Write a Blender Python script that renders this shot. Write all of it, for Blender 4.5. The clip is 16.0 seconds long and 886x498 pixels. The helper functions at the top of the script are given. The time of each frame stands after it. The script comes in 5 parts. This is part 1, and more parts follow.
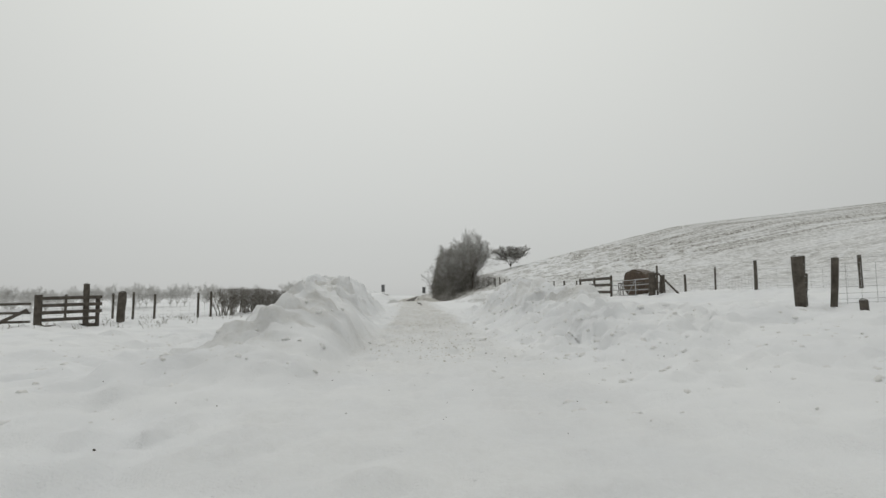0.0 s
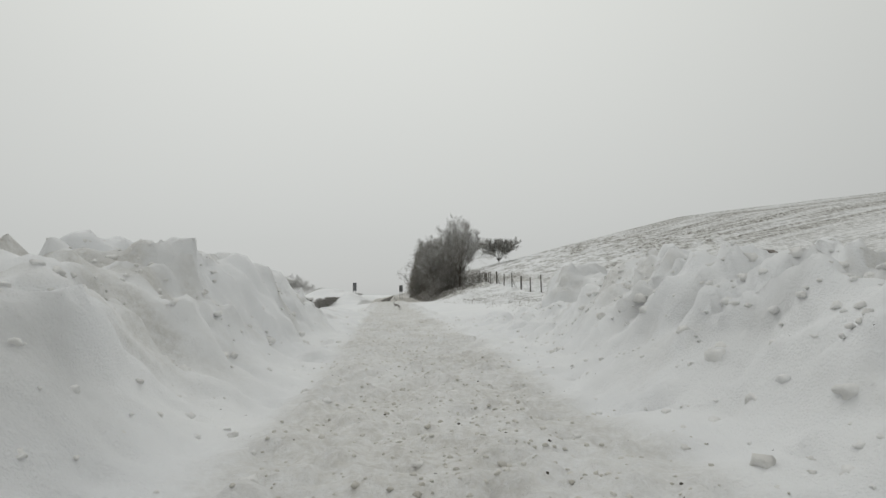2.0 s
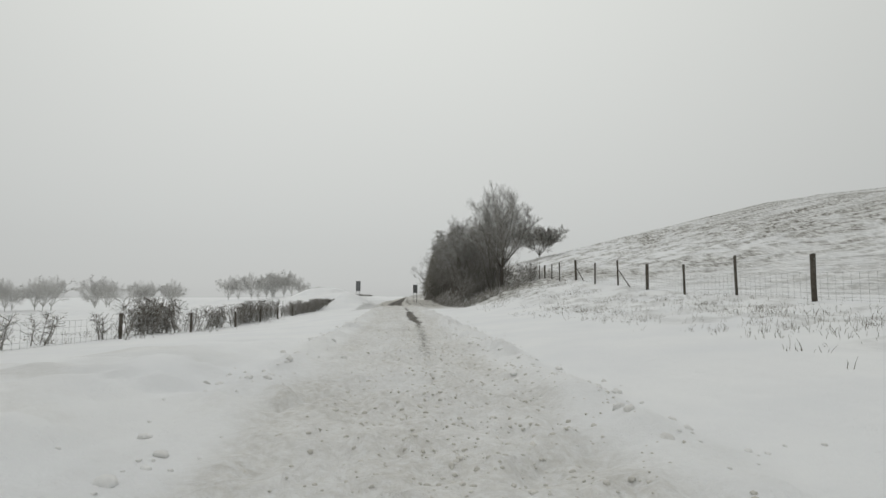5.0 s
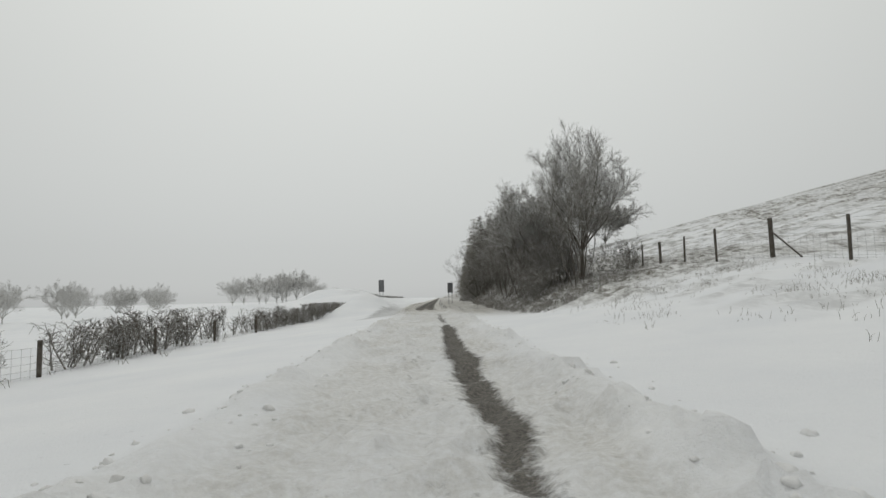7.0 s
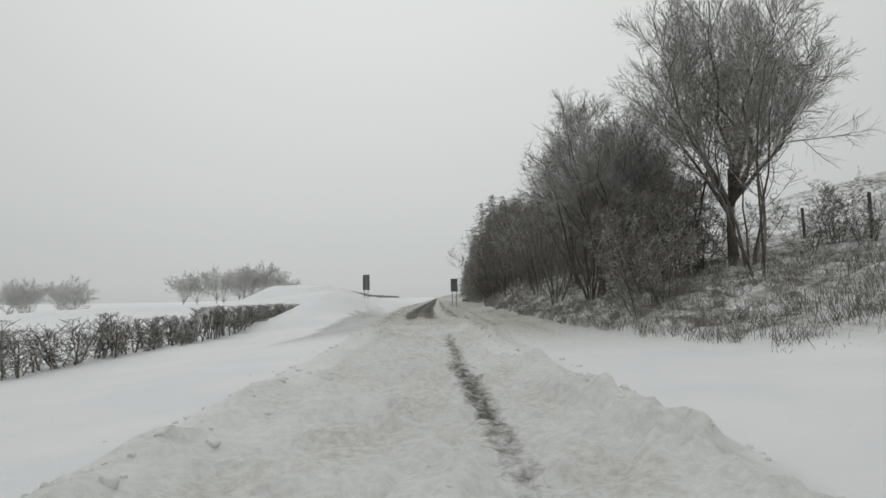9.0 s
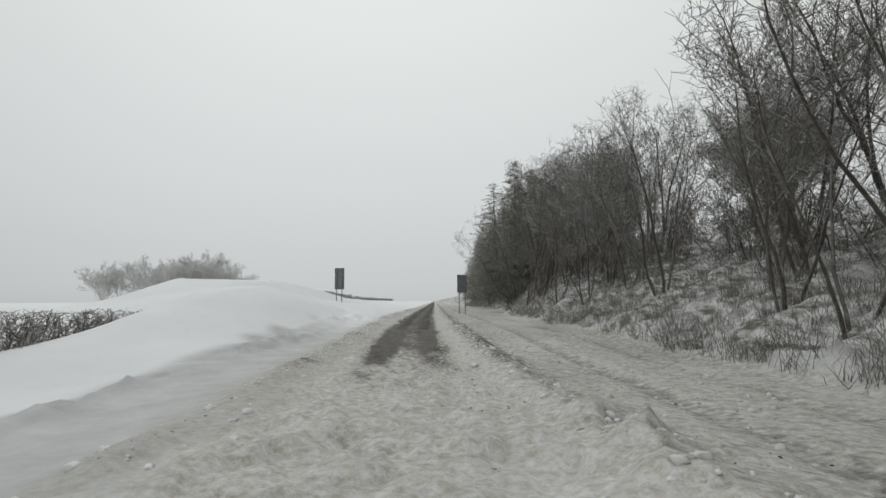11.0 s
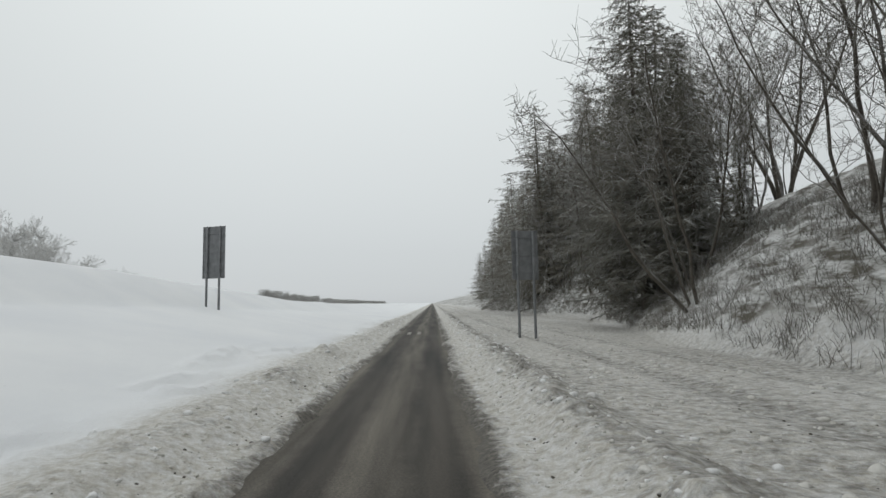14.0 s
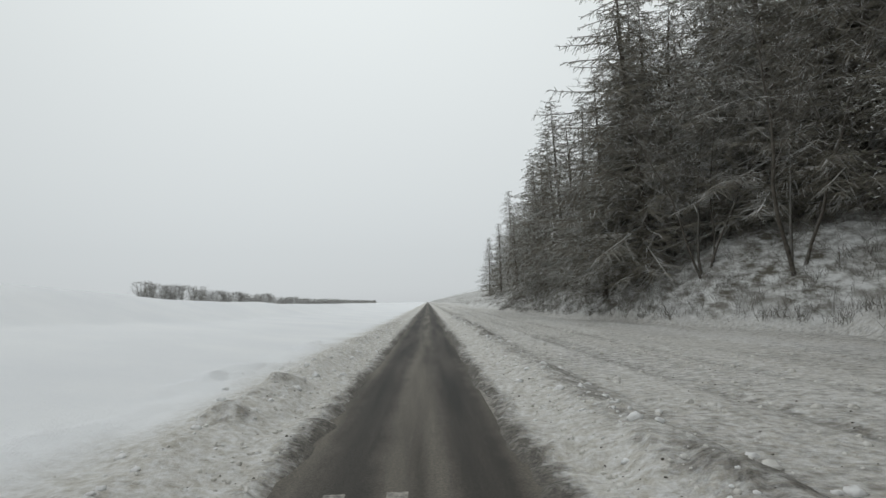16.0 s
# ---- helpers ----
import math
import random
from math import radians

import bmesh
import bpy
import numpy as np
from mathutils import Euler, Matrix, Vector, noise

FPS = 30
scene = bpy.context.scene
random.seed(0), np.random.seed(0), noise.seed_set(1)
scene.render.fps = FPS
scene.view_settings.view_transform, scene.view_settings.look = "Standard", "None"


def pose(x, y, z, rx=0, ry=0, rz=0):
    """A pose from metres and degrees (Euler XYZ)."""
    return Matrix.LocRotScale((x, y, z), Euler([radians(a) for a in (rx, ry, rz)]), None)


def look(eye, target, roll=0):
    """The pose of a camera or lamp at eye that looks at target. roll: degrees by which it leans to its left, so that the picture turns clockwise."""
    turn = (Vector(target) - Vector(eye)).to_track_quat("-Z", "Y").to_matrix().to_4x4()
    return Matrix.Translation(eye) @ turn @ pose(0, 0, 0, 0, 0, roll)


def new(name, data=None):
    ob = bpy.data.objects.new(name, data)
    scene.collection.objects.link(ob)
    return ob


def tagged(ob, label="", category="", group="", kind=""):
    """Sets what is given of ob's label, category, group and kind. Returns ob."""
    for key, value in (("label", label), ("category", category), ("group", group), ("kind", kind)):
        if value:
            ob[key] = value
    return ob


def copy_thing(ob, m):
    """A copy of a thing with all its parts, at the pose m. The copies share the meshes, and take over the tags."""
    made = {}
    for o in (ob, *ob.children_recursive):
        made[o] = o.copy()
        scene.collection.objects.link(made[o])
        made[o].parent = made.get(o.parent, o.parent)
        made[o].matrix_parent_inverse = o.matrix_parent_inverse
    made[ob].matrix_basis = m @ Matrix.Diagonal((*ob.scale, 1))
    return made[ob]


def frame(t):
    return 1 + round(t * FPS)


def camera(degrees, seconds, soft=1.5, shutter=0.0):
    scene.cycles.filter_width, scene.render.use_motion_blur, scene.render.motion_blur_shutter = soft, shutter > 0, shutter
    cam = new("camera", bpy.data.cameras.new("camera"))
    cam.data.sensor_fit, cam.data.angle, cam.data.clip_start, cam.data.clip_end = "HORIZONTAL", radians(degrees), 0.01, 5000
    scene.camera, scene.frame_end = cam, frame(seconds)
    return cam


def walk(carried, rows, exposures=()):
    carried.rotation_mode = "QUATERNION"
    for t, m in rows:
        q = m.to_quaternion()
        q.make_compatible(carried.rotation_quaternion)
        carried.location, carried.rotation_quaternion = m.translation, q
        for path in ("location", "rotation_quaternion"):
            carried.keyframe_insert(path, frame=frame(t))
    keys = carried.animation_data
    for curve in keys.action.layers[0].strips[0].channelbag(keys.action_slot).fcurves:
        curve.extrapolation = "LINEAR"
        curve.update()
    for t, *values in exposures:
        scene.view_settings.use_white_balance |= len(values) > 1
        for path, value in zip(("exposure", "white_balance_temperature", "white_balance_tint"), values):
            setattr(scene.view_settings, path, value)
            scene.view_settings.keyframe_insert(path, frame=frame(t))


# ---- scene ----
cam = camera(77.4, 16.0, soft=1.5)

EXPOSURES = [(0, -0.08, 6560, 7), (8.5, -0.08, 6460, 7), (11, 0.02, 6360, 7), (16, 0.08, 6240, 6.5)]
PATH = [
    (0, (0.764, 4.639, 1.251), (0.853, 6.63, 1.418), -0.5),
    (0.5, (0.763, 8.889, 1.243), (0.805, 10.881, 1.413), -0.8),
    (1, (0.741, 13.164, 1.238), (0.743, 15.156, 1.413), -1.4),
    (1.5, (0.706, 17.434, 1.235), (0.745, 19.426, 1.402), -1.2),
    (2, (0.657, 21.695, 1.235), (0.833, 23.681, 1.398), -0.8),
    (2.5, (0.592, 25.958, 1.24), (0.789, 27.942, 1.407), -1.1),
    (3, (0.547, 30.214, 1.248), (0.694, 32.202, 1.415), -0.7),
    (3.5, (0.525, 34.485, 1.258), (0.689, 36.471, 1.424), -0.5),
    (6, (0.66, 58.195, 1.261), (0.727, 60.186, 1.436), -0.5),
    (6.5, (0.597, 63.164, 1.244), (0.627, 65.156, 1.42), -1.1),
    (7, (0.53, 68.103, 1.232), (0.546, 70.096, 1.406), -1.4),
    (7.5, (0.445, 73.097, 1.235), (0.457, 75.089, 1.409), -1.8),
    (8, (0.354, 78.101, 1.246), (0.364, 80.093, 1.422), -1.3),
    (8.5, (0.266, 83.104, 1.254), (0.282, 85.096, 1.427), -1.1),
    (11, (-0.194, 108.329, 1.233), (-0.163, 110.319, 1.42), -0.2),
    (11.5, (-0.357, 113.552, 1.248), (-0.33, 115.543, 1.437), -0.0),
    (12, (-0.502, 118.763, 1.267), (-0.471, 120.754, 1.454), -0.1),
    (12.5, (-0.643, 123.917, 1.28), (-0.608, 125.907, 1.474), -0.2),
    (13, (-0.67, 129.014, 1.275), (-0.628, 131.005, 1.468), -0.2),
    (13.5, (-0.694, 134.215, 1.27), (-0.643, 136.204, 1.463), -0.4),
    (14, (-0.778, 139.49, 1.268), (-0.737, 141.48, 1.461), -1.1),
    (14.5, (-0.923, 144.713, 1.264), (-0.901, 146.704, 1.457), -1.7),
    (15, (-1.049, 149.83, 1.252), (-1.031, 151.821, 1.445), -2.2),
    (15.5, (-1.109, 155.01, 1.243), (-1.081, 156.999, 1.444), -1.1),
    (16, (-1.137, 160.253, 1.231), (-1.076, 162.244, 1.419), -1.9),
]
walk(cam, [(t, look(eye, target, roll)) for t, eye, target, roll in PATH], EXPOSURES)

# ---- world and light: a bright, even overcast sky ----
world = bpy.data.worlds.new("overcast_sky")
scene.world = world
world.use_nodes = True
wn, wl = world.node_tree.nodes, world.node_tree.links
wn.clear()
w_out = wn.new("ShaderNodeOutputWorld")
w_add = wn.new("ShaderNodeAddShader")
w_sky = wn.new("ShaderNodeTexSky")
w_sky.sky_type = "NISHITA"
w_sky.sun_disc = False
w_sky.sun_elevation = radians(50)
w_sky.sun_rotation = radians(342)
w_hue = wn.new("ShaderNodeHueSaturation")
w_hue.inputs["Saturation"].default_value = 0.12
w_bg1 = wn.new("ShaderNodeBackground")
w_bg1.inputs["Strength"].default_value = 0.012
w_bg2 = wn.new("ShaderNodeBackground")
w_bg2.inputs["Strength"].default_value = 1.0
w_tc = wn.new("ShaderNodeTexCoord")
w_sep = wn.new("ShaderNodeSeparateXYZ")
w_ramp = wn.new("ShaderNodeValToRGB")
w_ramp.color_ramp.elements[0].position = 0.0
w_ramp.color_ramp.elements[0].color = (0.43, 0.435, 0.44, 1)
w_ramp.color_ramp.elements[1].position = 1.0
w_ramp.color_ramp.elements[1].color = (0.78, 0.78, 0.77, 1)
w_mid = w_ramp.color_ramp.elements.new(0.2)
w_mid.color = (0.54, 0.545, 0.54, 1)
w_high = w_ramp.color_ramp.elements.new(0.5)
w_high.color = (0.69, 0.695, 0.68, 1)
# sky brighter along the camera's heading and dimmer aside, imitating lens vignetting
w_vignette = wn.new("ShaderNodeMapRange")
w_vignette.inputs["From Min"].default_value, w_vignette.inputs["From Max"].default_value = 0.55, 1.0
w_vignette.inputs["To Min"].default_value, w_vignette.inputs["To Max"].default_value = 0.9, 1.05
w_vignette.interpolation_type = "SMOOTHSTEP"
wl.new(w_sep.outputs["Y"], w_vignette.inputs["Value"])
wl.new(w_vignette.outputs[0], w_bg2.inputs["Strength"])
wl.new(w_sky.outputs[0], w_hue.inputs["Color"])
wl.new(w_hue.outputs[0], w_bg1.inputs["Color"])
wl.new(w_tc.outputs["Generated"], w_sep.inputs[0])
wl.new(w_sep.outputs["Z"], w_ramp.inputs[0])
wl.new(w_ramp.outputs[0], w_bg2.inputs["Color"])
wl.new(w_bg1.outputs[0], w_add.inputs[0])
wl.new(w_bg2.outputs[0], w_add.inputs[1])
wl.new(w_add.outputs[0], w_out.inputs[0])

sun = new("sun", bpy.data.lights.new("sun", "SUN"))
sun.data.energy, sun.data.angle, sun.data.color = 0.36, radians(24), (1.0, 0.985, 0.96)
sun.matrix_world = pose(-20, 60, 80, 0, -40, -72)

# ---- materials ----


def material(name, build):
    m = bpy.data.materials.new(name)
    m.use_nodes = True
    nt = m.node_tree
    bsdf = nt.nodes["Principled BSDF"]
    build(nt, bsdf)
    return m


def noise_node(nt, scale, detail=4.0, rough=0.6, coords="Object"):
    tc = nt.nodes.new("ShaderNodeTexCoord")
    n = nt.nodes.new("ShaderNodeTexNoise")
    n.inputs["Scale"].default_value = scale
    n.inputs["Detail"].default_value = detail
    n.inputs["Roughness"].default_value = rough
    nt.links.new(tc.outputs[coords], n.inputs["Vector"])
    return n.outputs["Fac"]


def ramp_node(nt, fac, stops):
    r = nt.nodes.new("ShaderNodeValToRGB")
    els = r.color_ramp.elements
    els[0].position, els[0].color = stops[0][0], (*stops[0][1], 1)
    els[1].position, els[1].color = stops[-1][0], (*stops[-1][1], 1)
    for p, c in stops[1:-1]:
        els.new(p).color = (*c, 1)
    nt.links.new(fac, r.inputs[0])
    return r.outputs[0]


def mix_node(nt, fac, a, b, blend="MIX"):
    m = nt.nodes.new("ShaderNodeMixRGB")
    m.blend_type = blend
    for slot, v in ((0, fac), (1, a), (2, b)):
        if isinstance(v, (int, float)):
            m.inputs[slot].default_value = v
        elif isinstance(v, tuple):
            m.inputs[slot].default_value = (*v, 1)
        else:
            nt.links.new(v, m.inputs[slot])
    return m.outputs[0]


def bump_node(nt, bsdf, height, strength, distance):
    b = nt.nodes.new("ShaderNodeBump")
    b.inputs["Strength"].default_value = strength
    b.inputs["Distance"].default_value = distance
    nt.links.new(height, b.inputs["Height"])
    nt.links.new(b.outputs[0], bsdf.inputs["Normal"])


def up_facing(nt, lo, hi):
    g = nt.nodes.new("ShaderNodeNewGeometry")
    s = nt.nodes.new("ShaderNodeSeparateXYZ")
    nt.links.new(g.outputs["Normal"], s.inputs[0])
    mr = nt.nodes.new("ShaderNodeMapRange")
    mr.inputs["From Min"].default_value, mr.inputs["From Max"].default_value = lo, hi
    nt.links.new(s.outputs["Z"], mr.inputs["Value"])
    return mr.outputs[0]


def build_snow(nt, bsdf):
    big = noise_node(nt, 0.35, 5)
    fine = noise_node(nt, 9.0, 8, 0.7)
    clean = ramp_node(nt, big, [(0.3, (0.75, 0.76, 0.78)), (0.7, (0.82, 0.825, 0.83))])
    slush = ramp_node(nt, fine, [(0.3, (0.30, 0.278, 0.236)), (0.5, (0.43, 0.405, 0.355)), (0.68, (0.57, 0.548, 0.50))])
    tc = nt.nodes.new("ShaderNodeTexCoord")
    lie = nt.nodes.new("ShaderNodeMapping")
    lie.inputs["Scale"].default_value = (1.7, 0.6, 1.7)
    nt.links.new(tc.outputs["Object"], lie.inputs[0])
    tread = nt.nodes.new("ShaderNodeTexNoise")
    tread.inputs["Scale"].default_value, tread.inputs["Detail"].default_value, tread.inputs["Roughness"].default_value = 1.7, 9, 0.72
    nt.links.new(lie.outputs[0], tread.inputs["Vector"])
    grassy = ramp_node(nt, tread.outputs["Fac"], [(0.42, (0.125, 0.113, 0.09)), (0.60, (0.72, 0.72, 0.71))])
    a1 = nt.nodes.new("ShaderNodeAttribute")
    a1.attribute_name = "dirt_shade"
    a2 = nt.nodes.new("ShaderNodeAttribute")
    a2.attribute_name = "grass"
    a4 = nt.nodes.new("ShaderNodeAttribute")
    a4.attribute_name = "spray"
    sooty = ramp_node(nt, noise_node(nt, 1.3, 6, 0.65), [(0.35, (0.43, 0.435, 0.44)), (0.7, (0.60, 0.605, 0.61))])
    clean = mix_node(nt, a4.outputs["Fac"], clean, sooty)
    speck = ramp_node(nt, noise_node(nt, 11.0, 7, 0.78), [(0.36, (0.35, 0.35, 0.35)), (0.60, (1, 1, 1))])
    c = mix_node(nt, mix_node(nt, 1.0, a1.outputs["Color"], speck, "MULTIPLY"), clean, slush)
    a3 = nt.nodes.new("ShaderNodeAttribute")
    a3.attribute_name = "wet"
    melt = ramp_node(nt, noise_node(nt, 22.0, 6, 0.75), [(0.36, (0.040, 0.036, 0.030)), (0.64, (0.16, 0.146, 0.125))])
    ooze = nt.nodes.new("ShaderNodeMath")
    ooze.operation = "MULTIPLY_ADD"
    nt.links.new(a3.outputs["Fac"], ooze.inputs[0])
    ooze.inputs[1].default_value = 0.62
    nt.links.new(noise_node(nt, 7.0, 8, 0.75), ooze.inputs[2])
    c = mix_node(nt, ramp_node(nt, ooze.outputs[0], [(0.66, (0, 0, 0)), (0.96, (0.97, 0.97, 0.97))]), c, melt)
    c = mix_node(nt, a2.outputs["Fac"], c, grassy)
    nt.links.new(c, bsdf.inputs["Base Color"])
    bsdf.inputs["Roughness"].default_value = 0.75
    bsdf.inputs["Specular IOR Level"].default_value = 0.25
    bump_node(nt, bsdf, mix_node(nt, 0.35, noise_node(nt, 5.5, 9, 0.68), noise_node(nt, 45, 4)), 0.8, 0.055)


def build_road(nt, bsdf):
    tc = nt.nodes.new("ShaderNodeTexCoord")
    mp = nt.nodes.new("ShaderNodeMapping")
    mp.inputs["Scale"].default_value = (2.2, 0.12, 1)
    nt.links.new(tc.outputs["Object"], mp.inputs[0])
    n = nt.nodes.new("ShaderNodeTexNoise")
    n.inputs["Scale"].default_value, n.inputs["Detail"].default_value = 1.4, 5
    nt.links.new(mp.outputs[0], n.inputs["Vector"])
    dark = ramp_node(nt, n.outputs["Fac"], [(0.35, (0.026, 0.024, 0.021)), (0.70, (0.075, 0.067, 0.057))])
    pale = ramp_node(nt, n.outputs["Fac"], [(0.35, (0.075, 0.067, 0.056)), (0.70, (0.20, 0.182, 0.155))])
    at = nt.nodes.new("ShaderNodeAttribute")
    at.attribute_name = "across"
    shift = nt.nodes.new("ShaderNodeMath")
    shift.operation = "MULTIPLY_ADD"
    nt.links.new(noise_node(nt, 1.6, 5, 0.7), shift.inputs[0])
    shift.inputs[1].default_value = 0.3
    nt.links.new(at.outputs["Fac"], shift.inputs[2])
    track = ramp_node(nt, shift.outputs[0], [(0.30, (0.75, 0.75, 0.75)), (0.50, (0, 0, 0)), (0.80, (0, 0, 0)), (0.98, (0.8, 0.8, 0.8))])
    wet = mix_node(nt, track, dark, pale)
    grit = ramp_node(nt, noise_node(nt, 45, 4, 0.7), [(0.4, (0.75, 0.75, 0.75)), (0.62, (1.25, 1.22, 1.18))])
    nt.links.new(mix_node(nt, 1.0, wet, grit, "MULTIPLY"), bsdf.inputs["Base Color"])
    bsdf.inputs["Roughness"].default_value = 0.75
    bsdf.inputs["Specular IOR Level"].default_value = 0.2
    bump_node(nt, bsdf, noise_node(nt, 70, 4, 0.7), 0.5, 0.01)


def bark(c0, c1, frost, lo=0.25, hi=0.95):
    def build(nt, bsdf):
        n = ramp_node(nt, noise_node(nt, 6, 5, 0.65), [(0.3, c0), (0.7, c1)])
        f = mix_node(nt, 1.0, up_facing(nt, lo, hi), ramp_node(nt, noise_node(nt, 3.5, 4), [(0.35, (0.15, 0.15, 0.15)), (0.62, (1, 1, 1))]), "MULTIPLY")
        f = mix_node(nt, 1.0, f, (frost, frost, frost), "MULTIPLY")
        nt.links.new(mix_node(nt, f, n, (0.80, 0.81, 0.82)), bsdf.inputs["Base Color"])
        bsdf.inputs["Roughness"].default_value = 0.9
        bsdf.inputs["Specular IOR Level"].default_value = 0.15
        bump_node(nt, bsdf, noise_node(nt, 28, 5, 0.7), 0.6, 0.02)
    return build


def build_steel(nt, bsdf):
    nt.links.new(ramp_node(nt, noise_node(nt, 5, 5), [(0.3, (0.15, 0.155, 0.16)), (0.7, (0.24, 0.245, 0.25))]), bsdf.inputs["Base Color"])
    bsdf.inputs["Metallic"].default_value = 0.35
    bsdf.inputs["Roughness"].default_value = 0.6
    bump_node(nt, bsdf, noise_node(nt, 40, 3), 0.15, 0.004)


def build_wire(nt, bsdf):
    nt.links.new(ramp_node(nt, noise_node(nt, 8, 3), [(0.3, (0.20, 0.20, 0.20)), (0.7, (0.5, 0.5, 0.5))]), bsdf.inputs["Base Color"])
    bsdf.inputs["Metallic"].default_value = 0.3
    bsdf.inputs["Roughness"].default_value = 0.6


def build_straw(nt, bsdf):
    c = ramp_node(nt, noise_node(nt, 14, 6, 0.7), [(0.3, (0.06, 0.044, 0.033)), (0.7, (0.15, 0.112, 0.082))])
    f = mix_node(nt, 1.0, up_facing(nt, 0.6, 1.2), (0.35, 0.35, 0.35), "MULTIPLY")
    nt.links.new(mix_node(nt, f, c, (0.7, 0.7, 0.7)), bsdf.inputs["Base Color"])
    bsdf.inputs["Roughness"].default_value = 0.95
    bump_node(nt, bsdf, noise_node(nt, 40, 6, 0.75), 1.0, 0.05)


def build_marking(nt, bsdf):
    nt.links.new(ramp_node(nt, noise_node(nt, 18, 6, 0.75), [(0.38, (0.07, 0.063, 0.054)), (0.66, (0.34, 0.315, 0.265))]), bsdf.inputs["Base Color"])
    bsdf.inputs["Roughness"].default_value = 0.6


snow_mat = material("snow", build_snow)
road_mat = material("wet_asphalt", build_road)
bark_mat = material("bark", bark((0.06, 0.053, 0.045), (0.15, 0.135, 0.115), 0.8, 0.1, 0.95))
twig_mat = material("frosted_twigs", bark((0.095, 0.086, 0.073), (0.21, 0.195, 0.170), 0.85, 0.0, 0.95))
hedge_mat = material("hedge_twigs", bark((0.10, 0.09, 0.076), (0.22, 0.203, 0.175), 0.9, -0.05, 0.9))
# hoar frost, lightened further to paint in fog on ash, pine and far hedge
hoar_fog_mat = material("hoar_fog_twigs", bark((0.19, 0.181, 0.165), (0.36, 0.347, 0.32), 0.95, -0.3, 0.8))
# base colour raised beyond real rime to paint in the fog over distant trees
rime_fog_mat = material("rime_fog_twigs", bark((0.44, 0.43, 0.41), (0.62, 0.61, 0.59), 0.95, -0.5, 0.7))
needle_mat = material("conifer_twigs", bark((0.135, 0.124, 0.101), (0.28, 0.26, 0.218), 0.85, -0.1, 1.0))
spruce_mat = material("spruce_twigs", bark((0.085, 0.080, 0.062), (0.19, 0.178, 0.145), 0.8, 0.0, 1.0))
leaf_mat = material("evergreen_leaves", bark((0.09, 0.088, 0.066), (0.19, 0.182, 0.142), 0.8, 0.1, 1.0))
post_mat = material("weathered_wood", bark((0.055, 0.048, 0.040), (0.13, 0.115, 0.098), 0.8, 0.6, 1.0))
grass_mat = material("dead_grass", bark((0.10, 0.09, 0.068), (0.21, 0.19, 0.15), 0.4, 0.4, 1.0))
steel_mat = material("galvanised_steel", build_steel)
wire_mat = material("wire", build_wire)
straw_mat = material("wet_hay", build_straw)
marking_mat = material("worn_paint", build_marking)

# ---- the lie of the land ----
RNG = np.random.RandomState(7)
TABLE = RNG.rand(256, 256)


def vnoise(x, y, wave, shift=0.0):
    """Smooth value noise, 0 to 1, for arrays."""
    u, v = np.asarray(x, float) / wave + shift, np.asarray(y, float) / wave + shift * 1.7
    iu, iv = np.floor(u).astype(int), np.floor(v).astype(int)
    fu, fv = u - iu, v - iv
    fu, fv = fu * fu * (3 - 2 * fu), fv * fv * (3 - 2 * fv)
    a, b = TABLE[iu & 255, iv & 255], TABLE[(iu + 1) & 255, iv & 255]
    c, d = TABLE[iu & 255, (iv + 1) & 255], TABLE[(iu + 1) & 255, (iv + 1) & 255]
    return (a * (1 - fu) + b * fu) * (1 - fv) + (c * (1 - fu) + d * fu) * fv


def cells(x, y, size, shift):
    """Cell noise: a random height per cell, and how far inside its cell a point lies."""
    u, v = np.asarray(x, float) / size + shift, np.asarray(y, float) / size + shift * 2.3
    iu, iv = np.floor(u).astype(int), np.floor(v).astype(int)
    f1, f2, val = np.full(u.shape, 9.0), np.full(u.shape, 9.0), np.zeros(u.shape)
    for a in (-1, 0, 1):
        for b in (-1, 0, 1):
            cu, cv = (iu + a) & 255, (iv + b) & 255
            dist = np.hypot(iu + a + TABLE[cu, cv] - u, iv + b + TABLE[cv, cu] - v)
            near = dist < f1
            f2 = np.where(near, f1, np.minimum(f2, dist))
            val = np.where(near, TABLE[(cu * 7 + 3) & 255, (cv * 5 + 1) & 255], val)
            f1 = np.where(near, dist, f1)
    return val, np.clip((f2 - f1) * 2.2, 0, 1)


def step(a, b, x):
    t = np.clip((x - a) / (b - a), 0, 1)
    return t * t * (3 - 2 * t)


def lane(y):
    return np.interp(y, [0, 35, 75, 105, 131, 150, 260], [1.1, 1.0, 0.35, -0.3, -1.15, -1.3, -1.2])


def bank_base(y):
    """The foot of the wooded embankment on the right."""
    return np.interp(y, [90, 97, 108, 118, 140, 155, 164, 174, 180, 190, 220, 300], [8.5, 6.0, 5.0, 4.8, 4.8, 5.6, 7.2, 9.2, 7.2, 6.3, 5.4, 5.2])


